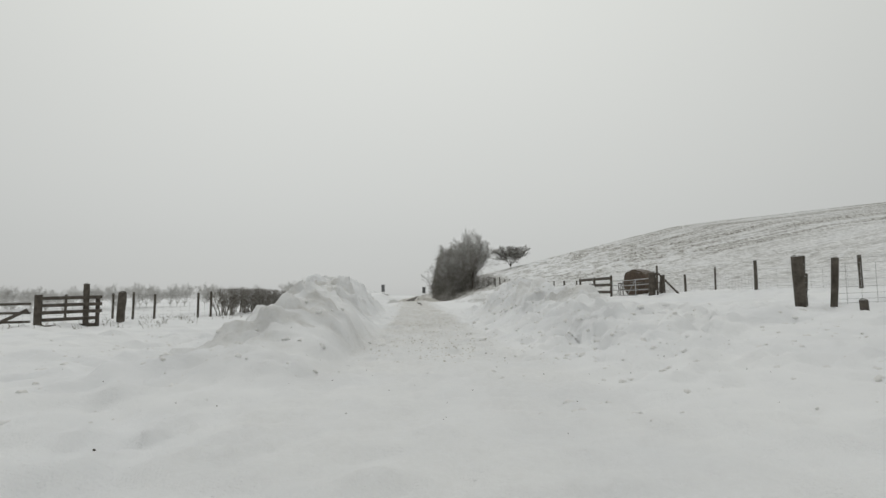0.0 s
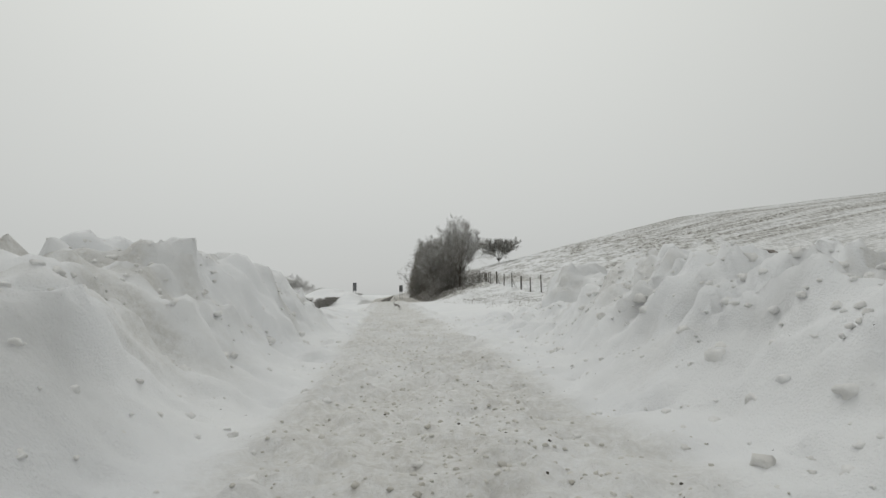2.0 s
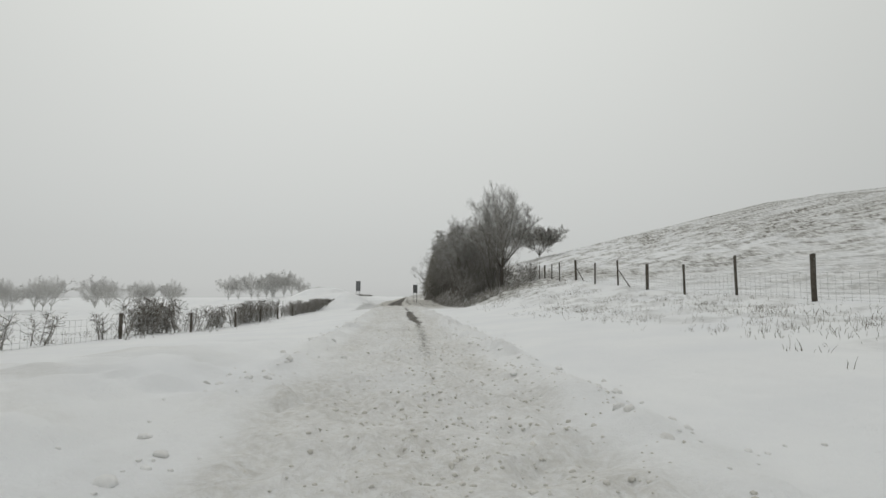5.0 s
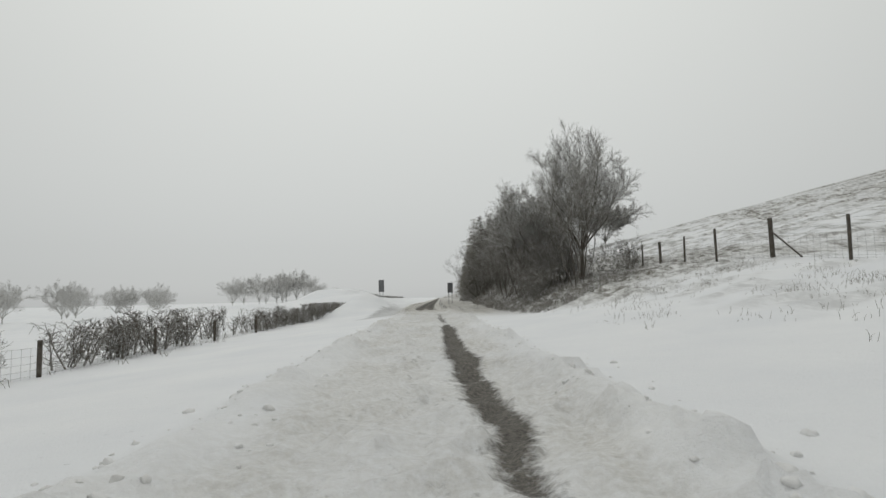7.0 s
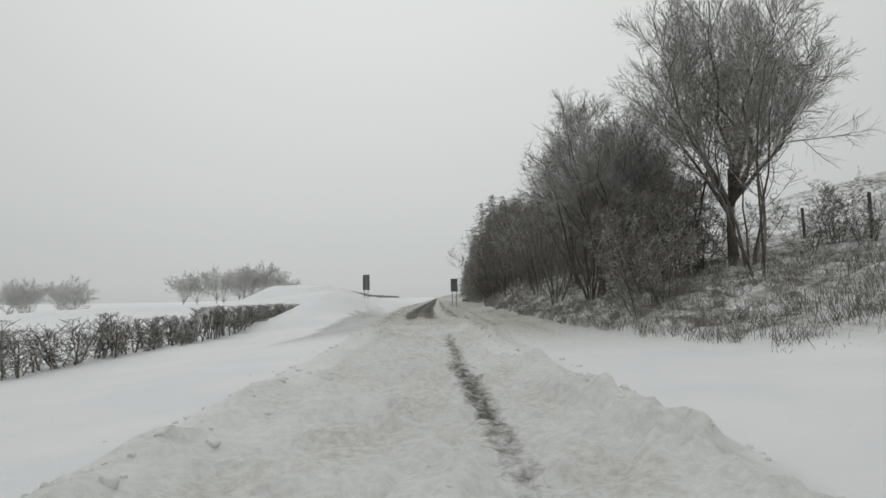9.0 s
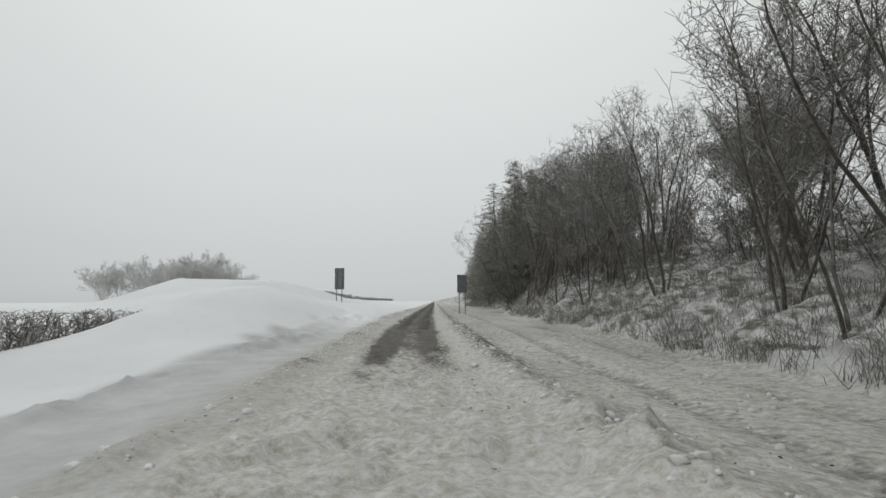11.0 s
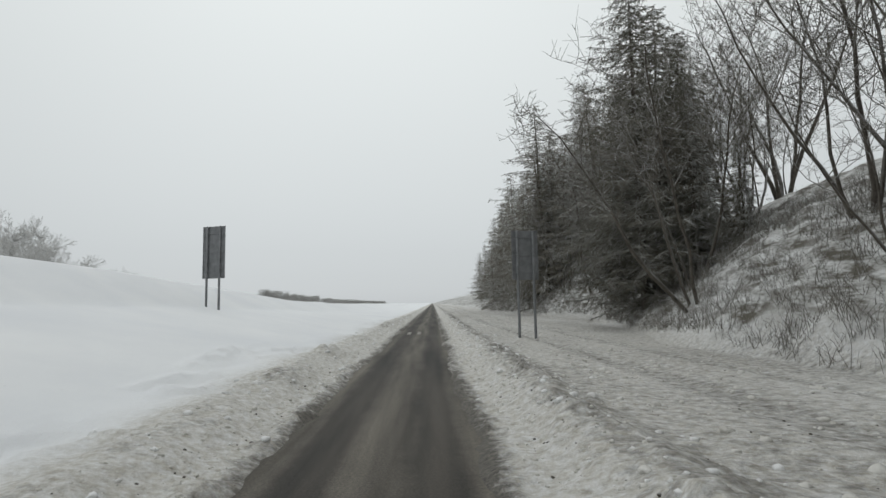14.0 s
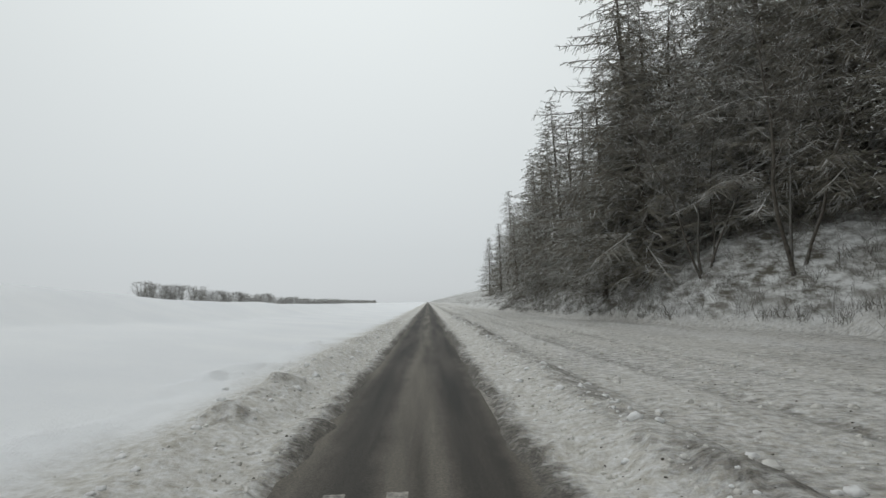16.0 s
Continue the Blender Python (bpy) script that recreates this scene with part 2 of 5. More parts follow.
def land(x, y):
    """Height of the snow, its soiling and its grass, both with painted tree shade, for arrays of x and y."""
    x, y = np.broadcast_arrays(np.asarray(x, float), np.asarray(y, float))
    lc = lane(y)
    d = x - lc
    wob = (vnoise(x, y, 2.3) - 0.5) * 0.5 + (vnoise(x, y, 0.7, 3.1) - 0.5) * 0.25
    # left field and its great drift
    field_l = np.interp(y, [0, 20, 50, 66, 78, 112, 128, 140], [0.25, 0.15, 0.1, -0.2, -0.55, -0.5, -0.2, 0.2])
    left = field_l * step(-2.0, -9.0, x) + 0.05
    crest = np.interp(y, [126, 129, 135, 141, 150, 160, 171, 185, 205, 240], [0, -0.1, 1.3, 2.6, 2.9, 2.75, 2.35, 1.75, 1.45, 1.3])
    near_side = np.interp(-x, [2.6, 4.5, 9.4, 11.8, 15.3, 17.0, 19.5, 23.0, 40.0, 80.0], [0.02, 0.1, 0.48, 0.95, 1.0, 0.8, 0.25, 0.0, -0.2, -0.7])
    far_side = np.interp(-x, [2.6, 4.5, 9.4, 12.5, 15.0, 22.0, 40.0, 80.0], [0.02, 0.1, 0.42, 1.0, 1.05, 0.85, 0.4, 0.1])
    blend = step(156, 186, y)
    drift = crest * (near_side * (1 - blend) + far_side * blend)
    left = np.where(y > 126, np.maximum(left * (1 - step(126, 140, y)), 0) + drift, left)
    shoulder = np.interp(y, [116, 118.3, 121, 124, 128.7, 134, 140, 146, 152, 158], [-0.7, -0.25, 0.2, 0.85, 1.7, 1.95, 1.7, 1.2, 0.8, 0.4])
    lobe, broad = np.interp(-x, [3.6, 5.2, 6.4, 8.0, 8.8, 10.2, 12.0], [0.0, 0.22, 0.62, 1.0, 0.95, 0.25, 0.0]), np.interp(-x, [3.6, 5.2, 6.4, 8.0, 10.0, 13.0, 16.0], [0.0, 0.22, 0.62, 1.0, 1.0, 0.85, 0.5])
    late = step(127, 135, y)
    shoulder = shoulder * (lobe * (1 - late) + broad * late) + 0.10 * (vnoise(x, y, 4.0, 15.0) - 0.5)
    over = step(-0.25, 0.25, shoulder - left) * step(115, 119, y) * (1 - step(152, 160, y)) * step(-3.4, -4.4, x)
    left = left * (1 - over) + np.maximum(shoulder, left) * over
    left = left - 2.2 * step(-22, -60, x) * (1 - step(120, 190, y))
    ridge_l = np.interp(y, [10.5, 13.5, 15.5, 17, 18.4, 20, 23.5, 28, 29.6, 31.5, 35.6, 37, 38.5, 40, 41, 43, 50, 58, 66], [0, 0.4, 0.8, 1.2, 1.38, 1.2, 1.22, 1.5, 1.9, 2.05, 1.95, 1.8, 1.5, 1.15, 0.8, 0.65, 0.5, 0.35, 0.0])
    in_l, out_l = np.interp(y, [17, 21, 24, 29], [0.2, 0.0, -0.3, -0.9]), np.interp(y, [13, 18, 22, 30], [-2.6, -1.9, -2.2, -3.9])
    across_l = step(0.0, 1.0, (in_l - x - wob) / 1.9) * (1 - step(0.0, 1.0, (out_l - x - wob) / 2.0))
    left = left + ridge_l * across_l
    # right verge, fence line and hill
    at_fence = np.interp(y, [0, 15, 30, 44, 55, 65, 70, 78, 89, 93, 106, 120], [0.9, 1.1, 1.2, 0.9, 0.9, 1.0, 1.25, 1.55, 2.45, 2.65, 3.5, 4.0])
    verge = 0.08 + 0.2 * step(2.5, 6.0, x)
    field_r = verge + (at_fence - 0.28) * np.interp(x, [2.0, 5.5, 8.0, 10.5, 13.3], [0.0, 0.08, 0.32, 0.68, 1.0])
    near = np.interp(y, [0, 38, 48], [1.0, 1.0, 0.0])
    field_r = field_r * (1 - near) + near * (verge + (at_fence - 0.28) * np.interp(x, [2.0, 10.0, 15.0], [0, 0.72, 1.12]))
    rise = np.interp(y, [0, 80, 100, 135, 160, 300], [0.185, 0.19, 0.20, 0.245, 0.24, 0.23])
    hill = rise * np.interp(x, [13.3, 19, 30, 70, 700, 1500], [0, 0.6, 8.0, 48.0, 330.0, 420.0])
    field_r = field_r + hill
    e = x - bank_base(y) + 0.5 * (vnoise(x, y, 5.0, 9.0) - 0.5)
    slope = 0.12 + np.interp(e, [0, 0.8, 3.2, 8.0], [0, 0.45, 1.9, 3.6]) * np.interp(y, [100, 118, 130, 148, 166, 200, 260], [0.72, 0.78, 1.0, 1.45, 1.55, 1.4, 1.0]) + rise * (np.clip(e - 8, 0, 57) + 0.45 * np.clip(e - 65, 0, 700))
    w = step(88, 104, y)
    right = field_r * (1 - w) + slope * w
    ridge_r = np.interp(y, [11, 14, 19, 22, 24.5, 27, 29, 30, 31.5, 32.7, 33.4, 34.4, 36, 38.0, 39.5, 40.5, 41.4, 42.4, 43, 44.3, 45.2], [0, 0.03, 0.3, 0.88, 0.95, 1.0, 1.12, 1.08, 1.28, 1.25, 0.75, 0.45, 0.3, 0.25, 0.3, 1.05, 1.55, 1.6, 1.25, 0.3, 0])
    in_r, out_r = np.interp(y, [30, 36, 43], [2.9, 4.0, 5.8]), np.interp(y, [19, 23, 26, 30, 34, 38, 43], [5.3, 5.7, 5.4, 6.2, 6.4, 7.0, 8.6])
    across_r = step(0.0, 1.9, x + wob - in_r) * (1 - step(0.0, 1.5, x + wob - out_r))
    right = np.maximum(right, 0) + ridge_r * across_r
    mix = step(-0.6, 0.6, d)
    z = left * (1 - mix) + right * mix
    # ploughed lane with berms on both sides
    half = np.interp(y, [0, 20, 40, 75, 105, 125, 260], [2.6, 1.5, 1.5, 1.45, 1.5, 1.45, 1.5])
    inside = 1 - step(half - 0.25, half + 0.25, np.abs(d + wob * 0.35))
    z = z * (1 - inside) + inside * np.interp(y, [110, 122], [0.13, 0.06])
    berm_h = np.interp(y, [0, 44, 60, 90, 120, 260], [0, 0.06, 0.19, 0.22, 0.13, 0.10])
    berm = np.exp(-(((np.abs(d) - half - 0.35) / 0.38) ** 2)) * berm_h * (0.45 + 1.1 * vnoise(x, y, 1.4, 5.0))
    z = z + berm
    # clods and blocks
    rough = np.clip(across_l * np.minimum(ridge_l, 1.5) / 1.5 + across_r * np.minimum(ridge_r, 1.3) / 1.3, 0, 1)
    loose = np.clip(berm * 3.0, 0, 1) + 0.25 * inside
    lump = (np.abs(vnoise(x, y, 1.15, 1.3) - 0.5) * 2) ** 0.8 * 0.55 + np.abs(vnoise(x, y, 0.5, 2.2) - 0.5) * 0.42 + (vnoise(x, y, 0.24, 4.4) - 0.5) * 0.16
    v1, i1 = cells(x, y, 1.0, 3.7)
    v2, i2 = cells(x, y, 0.5, 9.1)
    v3, i3 = cells(x, y, 0.24, 5.3)
    lump = lump * 0.55 + (v1 - 0.35) * 0.55 * np.sqrt(i1) + (v2 - 0.5) * 0.40 * np.sqrt(i2) + (v3 - 0.5) * 0.20 * np.sqrt(i3)
    small = (vnoise(x, y, 0.32, 6.6) - 0.5) * 0.14 + (vnoise(x, y, 0.16, 8.1) - 0.5) * 0.07
    z = z + rough * (lump * 0.5 - 0.12) * (1 - inside) + np.clip(loose + 0.35 * inside, 0, 1) * (small * 1.0 + 0.13 * (v3 - 0.45) * np.sqrt(i3)) + inside * step(12, 20, y) * (1 - step(112, 122, y)) * (0.07 * (v3 - 0.45) * np.sqrt(i3) + 0.06 * (v2 - 0.5) * np.sqrt(i2))
    plot = step(0, 14, y) * (1 - step(40, 60, y)) * (1 - inside)
    z = z + plot * (0.13 * (vnoise(x, y, 0.8, 7.7) - 0.5) + 0.12 * (vnoise(x, y, 0.35, 8.8) - 0.5) + 0.10 * step(0.72, 0.95, v2) * i2 - 0.09 * step(0.78, 0.95, v3) * i3) + 0.12 * (vnoise(x, y, 6.0, 2.9) - 0.5) * (1 - inside)
    flat_r = step(96, 112, y) * step(1.2, 2.2, d) * (1 - step(0.0, 0.9, e))
    tyre = np.exp(-(((np.abs(x - 3.1 - 0.35 * np.sin(y / 17.0)) - 0.72) / 0.16) ** 2)) + 0.7 * np.exp(-(((np.abs(x - 1.9 + 0.25 * np.sin(y / 23.0 + 1)) - 0.7) / 0.13) ** 2))
    z = z + flat_r * (-0.035 * tyre + 0.03 * (vnoise(x, y / 14.0, 0.45, 1.9) - 0.5) + 0.045 * (vnoise(x, y / 1.6, 0.6, 4.9) - 0.5) + 0.05 * (v3 - 0.5) * np.sqrt(i3) * step(0.5, 0.75, vnoise(x, y / 2, 1.3, 2.7)))
    # a churned wheel ridge beside the left verge
    churn = step(108, 114, y) * (1 - step(150, 165, y)) * np.exp(-(((x + 4.75 + 0.5 * (vnoise(x * 0, y, 5.0, 91.0) - 0.5)) / 0.42) ** 2))
    z = z + churn * (0.05 + 0.16 * (v2 - 0.3) * np.sqrt(i2) + 0.18 * (v3 - 0.4) * np.sqrt(i3)) * step(0.35, 0.6, vnoise(x, y, 3.0, 93.0))
    # tussocks on the slopes
    bushy = step(0.0, 0.8, e) * w + step(7.0, 9.0, x) * step(44, 52, y) * (1 - w)
    z = z + bushy * ((0.20 + 0.20 * w) * (vnoise(x, y, 0.8, 3.3) - 0.5) + 0.10 * (vnoise(x, y, 0.35, 5.5) - 0.5))
    # where tyres have cleared the road
    n1, n2 = vnoise(x, y, 1.3, 12.0) - 0.5, vnoise(x, y / 2.5, 0.45, 13.0) - 0.5
    n3 = vnoise(x, y, 0.2, 17.0) - 0.5
    full = step(127, 134, y + 5 * n1 + 3 * n2) * (1 - step(0.74, 1.02, np.abs(d + 0.02 + 0.10 * n1 + 0.09 * n2 + 0.07 * n3)))
    ruts = step(116, 121, y + 3 * n2) * (1 - step(131, 137, y)) * (1.0 - 0.9 * step(0.10, 0.40, np.abs(np.abs(d + 0.1 * n1) - 0.55))) * np.where(d < 0, 1.0, 0.45 + 0.55 * step(122, 130, y))
    wide = np.interp(y, [56, 64, 71, 74, 79, 85, 89.3, 90.6, 92.2, 93.4, 97, 104, 108], [0.0, 0.03, 0.04, 0.11, 0.19, 0.17, 0.11, 0.02, 0.02, 0.07, 0.06, 0.04, 0.0]) * (0.8 + 0.6 * vnoise(x * 0 + 3.0, y, 1.5, 21.0))
    worn = step(56, 60, y) * (1 - step(102, 108, y)) * np.interp(y, [60, 70, 73, 90, 91, 94, 106], [0.45, 0.5, 1.0, 1.0, 0.35, 0.75, 0.5])
    off = np.abs(x - np.interp(y, [58, 64, 72, 77, 84, 90, 94, 104], [1.0, 1.09, 1.10, 0.92, 0.78, 0.78, 0.64, 0.45]) + 0.16 * n2)
    bare = np.clip(full, 0, 1)
    reach = step(110, 124, y) * (1 - step(0.80, 1.30, np.abs(d + 0.1 * n1))) + 0.25 * step(44, 56, y) * (1 - step(112, 122, y)) * (1 - step(0.5, 1.4, np.abs(d)))
    soaked = np.clip(reach, 0, 1) * np.interp(y, [116, 134], [0.55, 1.0]) * (0.55 + 0.5 * vnoise(x, y / 3, 0.5, 51.0)) + ruts * (0.8 + 0.5 * n1) + worn * (1.05 - 1.0 * step(-0.14, 0.22, off - wide)) + flat_r * (0.24 + 0.16 * vnoise(x, y / 4, 0.7, 53.0) + 0.12 * tyre) + step(108, 120, y) * np.clip(berm * 4.0, 0, 1) * (0.3 + 0.4 * vnoise(x, y, 0.5, 55.0))
    z = z - 0.05 * worn * (1 - step(-0.05, 0.15, off - wide))
    z = z * (1 - bare) - 0.05 * bare
    misted = step(104, 111, y) * (1 - step(126, 136, y)) * step(-1.6, -2.4, x) * (1 - step(-5.0, -5.7, x + 0.7 * n1)) * (0.75 + 0.4 * vnoise(x, y / 3, 1.8, 61.0))
    misted = misted + 0.6 * np.clip(across_r * ridge_r + across_l * ridge_l, 0, 1) * step(0.45, 0.75, 0.6 * vnoise(x, y, 1.6, 63.0) + 0.4 * vnoise(x, y, 0.6, 64.0))
    dirty_shaded = inside * np.interp(y, [0, 16, 26, 60, 100, 130, 260], [0.0, 0.2, 0.6, 0.6, 0.75, 1.0, 1.0]) * (0.5 + 0.6 * vnoise(x, y / 2, 0.6, 31.0))
    dirty_shaded = dirty_shaded + np.clip(berm * 3.0, 0, 1) * np.interp(y, [40, 80, 112, 260], [0.2, 0.4, 1.0, 1.0]) + 0.9 * step(108, 120, y) * (1 - step(1.9, 3.0, np.abs(d + 0.5 * n1)))
    # verge slush, darkened further for the shade beside the wood
    dirty_shaded = dirty_shaded + 0.15 * misted + flat_r * (0.75 + 0.4 * vnoise(x, y / 9, 0.8, 33.0)) + bare
    # bank snow is darkened here for the shade of the trees above
    dirty_shaded = dirty_shaded + w * step(0.0, 1.0, e) * (1 - step(11, 16, e)) * (0.35 + 0.4 * vnoise(x, y, 1.2, 35.0))
    # grey soiling on the banks, also painting in relief shading that even light lacks
    grit = 0.5 * vnoise(x, y, 1.1, 37.0) + 0.3 * vnoise(x, y, 0.45, 38.0) + 0.2 * v3
    dirty_shaded = dirty_shaded + 0.5 * np.clip(across_r * ridge_r + across_l * ridge_l, 0, 1) * step(0.48, 0.72, grit)
    sward_shade = step(15.5, 22, x) * (1 - w * (1 - step(30, 40, x))) * (0.20 + 0.34 * vnoise(x, y, 7.0, 41.0))
    # the bank's extra grass tone also paints in tree shade
    sward_shade = sward_shade + bushy * (0.28 + 0.42 * w + 0.25 * step(84, 94, y) * (1 - w)) * step(0.38, 0.66, vnoise(x, y, 1.0, 43.0)) + 0.72 * w * step(0.3, 1.2, e) * (1 - step(11, 16, e))
    return z, np.clip(dirty_shaded, 0, 1), np.clip(sward_shade, 0, 1), np.clip(soaked, 0, 1), np.clip(misted, 0, 1)


def height(x, y):
    return float(land(np.array([x]), np.array([y]))[0][0])


def spaced(spans):
    out = []
    for a, b, s in spans:
        out.append(np.arange(a, b - 1e-6, s))
    return np.concatenate(out)


gx = np.concatenate([-np.geomspace(16, 1500, 34)[::-1], spaced([(-15.5, -6, 0.32), (-6, 6.6, 0.09), (6.6, 16, 0.22), (16, 50, 0.8)]), np.geomspace(50, 1500, 22)])
gy = np.concatenate([-np.geomspace(8, 600, 14)[::-1], spaced([(-7.5, 4, 0.5), (4, 14, 0.13), (14, 46, 0.085), (46, 190, 0.17), (190, 260, 0.5)]), np.geomspace(260, 1500, 18)])
GX, GY = np.meshgrid(gx, gy)
GZ, GD, GG, GW, GM = land(GX, GY)
nx, ny = len(gx), len(gy)


def crags(p, size, shift):
    """Cell noise in space for an array of points: chunky, with creases between the chunks."""
    q = p / size + shift
    cell = np.floor(q).astype(int)
    f1, f2, val = np.full(len(p), 9.0), np.full(len(p), 9.0), np.zeros(len(p))
    for a in (-1, 0, 1):
        for b in (-1, 0, 1):
            for c in (-1, 0, 1):
                k = cell + (a, b, c)
                i, j = (k[:, 0] + 37 * k[:, 2]) & 255, (k[:, 1] + 91 * k[:, 2]) & 255
                spot = np.stack([TABLE[i, j], TABLE[j, i], TABLE[(i + 101) & 255, (j + 53) & 255]], -1)
                dist = np.sqrt(((k + spot - q) ** 2).sum(-1))
                near = dist < f1
                f2 = np.where(near, f1, np.minimum(f2, dist))
                val = np.where(near, TABLE[(i * 7 + 3) & 255, (j * 5 + 1) & 255], val)
                f1 = np.where(near, dist, f1)
    return (val - 0.45) * np.clip((f2 - f1) * 2.5, 0, 1) ** 0.5 - 0.10 * np.clip(1 - (f2 - f1) * 4, 0, 1)


POINTS = np.stack([GX, GY, GZ], -1)
dzy, dzx = np.gradient(GZ, gy, gx)
NORMAL = np.stack([-dzx, -dzy, np.ones_like(GZ)], -1)
NORMAL /= np.linalg.norm(NORMAL, axis=-1, keepdims=True)
off_l, off_r = -1.0 - GX, GX - 3.2
on_bank = step(12, 16, GY) * (1 - step(41, 50, GY)) * np.maximum(step(0, 0.9, off_l) * (1 - step(6.0, 8.0, off_l)), step(0, 0.9, off_r) * (1 - step(5.0, 6.5, off_r)))
beside = np.abs(GX - lane(GY))
on_berm = step(44, 60, GY) * (1 - step(1.0, 1.4, np.abs(beside - 1.95))) * 0.9
on_plot = 0.52 * step(5, 9, GY) * (1 - step(30, 40, GY)) * step(1.6, 2.6, beside) * (1 - step(9, 12, beside)) * (0.35 + 0.7 * vnoise(GX, GY, 3.0, 71.0))
chunky = np.maximum(np.clip(on_bank + on_berm, 0, 1) * step(0.08, 0.4, GZ), on_plot * (1 - step(44, 48, GY)))
pick = chunky > 0.02
some = POINTS[pick]
big = np.maximum(on_bank, on_plot)[pick]
push = 0.44 * big * crags(some, 0.95, 3.3) + (0.10 + 0.16 * big) * crags(some, 0.5, 7.1)
push += 0.26 * on_bank[pick] * (vnoise(some[:, 0] * 0.25 + some[:, 1] * 0.25, some[:, 2], 0.28, 81.0) - 0.5)
POINTS[pick] += NORMAL[pick] * (0.6, 0.6, 1.0) * (np.maximum(push, -0.16) * chunky[pick])[:, None]
near = POINTS.copy()
near[1:-1, 1:-1] = (POINTS[:-2, 1:-1] + POINTS[2:, 1:-1] + POINTS[1:-1, :-2] + POINTS[1:-1, 2:]) / 4
POINTS += (near - POINTS) * (0.6 * np.clip(chunky * 2, 0, 1))[:, :, None]
# small lumps and crumbs on the broken faces
some = POINTS[pick]
patchy = (0.35 + 0.9 * step(0.35, 0.7, vnoise(some[:, 0], some[:, 1], 1.3, 83.0)))
push = patchy * (0.30 * crags(some, 0.42, 5.9) + 0.21 * crags(some, 0.21, 1.7))
POINTS[pick] += NORMAL[pick] * (0.4, 0.4, 1.0) * (np.clip(push, -0.14, 0.13) * chunky[pick])[:, None]


def top(x, y):
    """Height of the finished snow surface, for arrays of x and y."""
    x, y = np.asarray(x, float), np.asarray(y, float)
    i, j = np.clip(np.searchsorted(gx, x) - 1, 0, nx - 2), np.clip(np.searchsorted(gy, y) - 1, 0, ny - 2)
    u, v = np.clip((x - gx[i]) / (gx[i + 1] - gx[i]), 0, 1), np.clip((y - gy[j]) / (gy[j + 1] - gy[j]), 0, 1)
    z = POINTS[:, :, 2]
    return (z[j, i] * (1 - u) + z[j, i + 1] * u) * (1 - v) + (z[j + 1, i] * (1 - u) + z[j + 1, i + 1] * u) * v


def grid_mesh(name, verts, nx, ny):
    me = bpy.data.meshes.new(name)
    idx = np.arange(nx * ny).reshape(ny, nx)
    quads = np.stack([idx[:-1, :-1], idx[:-1, 1:], idx[1:, 1:], idx[1:, :-1]], -1).reshape(-1, 4)
    me.vertices.add(len(verts))
    me.vertices.foreach_set("co", verts.astype(np.float32).ravel())
    me.loops.add(quads.size)
    me.loops.foreach_set("vertex_index", quads.astype(np.int32).ravel())
    me.polygons.add(len(quads))
    me.polygons.foreach_set("loop_start", np.arange(0, quads.size, 4, dtype=np.int32))
    me.update(calc_edges=True)
    me.polygons.foreach_set("use_smooth", np.ones(len(quads), bool))
    return me


ground_mesh = grid_mesh("ground", POINTS.reshape(-1, 3), nx, ny)
for key, values in (("dirt_shade", GD), ("grass", GG), ("wet", GW), ("spray", GM)):
    att = ground_mesh.attributes.new(key, "FLOAT", "POINT")
    att.data.foreach_set("value", values.astype(np.float32).ravel())
ground_mesh.materials.append(snow_mat)
ground = tagged(new("ground", ground_mesh), "snow-covered fields, drifts and ploughed snow banks", "ground", kind="structure")

road_y = np.arange(-8, 400, 2.0)
road_x = np.linspace(-2.6, 2.6, 27)
RX, RY = np.meshgrid(road_x, road_y)
road_mesh = grid_mesh("road", np.stack([RX + lane(RY), RY, -0.004 * RX * RX - 0.14 * (1 - step(106, 118, RY))], -1).reshape(-1, 3), 27, len(road_y))
across = road_mesh.attributes.new("across", "FLOAT", "POINT")
across.data.foreach_set("value", np.abs(RX).astype(np.float32).ravel())
road_mesh.materials.append(road_mat)
road = tagged(new("road", road_mesh), "wet dark asphalt road under packed slush", "road", kind="structure")

# ---- building helpers ----


def link_mesh(name, verts, faces, mat, parent=None, label="", smooth=False):
    me = bpy.data.meshes.new(name)
    me.from_pydata(verts, [], faces)
    me.materials.append(mat)
    if smooth:
        me.polygons.foreach_set("use_smooth", np.ones(len(me.polygons), bool))
    ob = new(name, me)
    if parent:
        ob.parent = parent
    return tagged(ob, label)


def part(name, bm, mat, parent=None, label=""):
    me = bpy.data.meshes.new(name)
    bm.to_mesh(me)
    bm.free()
    me.materials.append(mat)
    ob = new(name, me)
    if parent:
        ob.parent = parent
    return tagged(ob, label)


def base(name, m, label, category, group=""):
    e = new(name)
    e.matrix_basis = m
    return tagged(e, label, category, group)


class Tubes:
    """Many tapered tubes in one mesh."""

    def __init__(self):
        self.verts, self.faces = [], []

    def tube(self, pts, radii, sides):
        start = len(self.verts)
        for n, (p, r) in enumerate(zip(pts, radii)):
            ahead = (pts[min(n + 1, len(pts) - 1)] - pts[max(n - 1, 0)]).normalized()
            side = ahead.orthogonal().normalized()
            up = ahead.cross(side)
            for k in range(sides):
                a = 2 * math.pi * k / sides
                self.verts.append(p + side * (r * math.cos(a)) + up * (r * math.sin(a)))
        for n in range(len(pts) - 1):
            for k in range(sides):
                a, b = start + n * sides + k, start + n * sides + (k + 1) % sides
                self.faces.append((a, b, b + sides, a + sides))
        if sides > 3:
            self.faces.append(tuple(start + (len(pts) - 1) * sides + k for k in range(sides)))


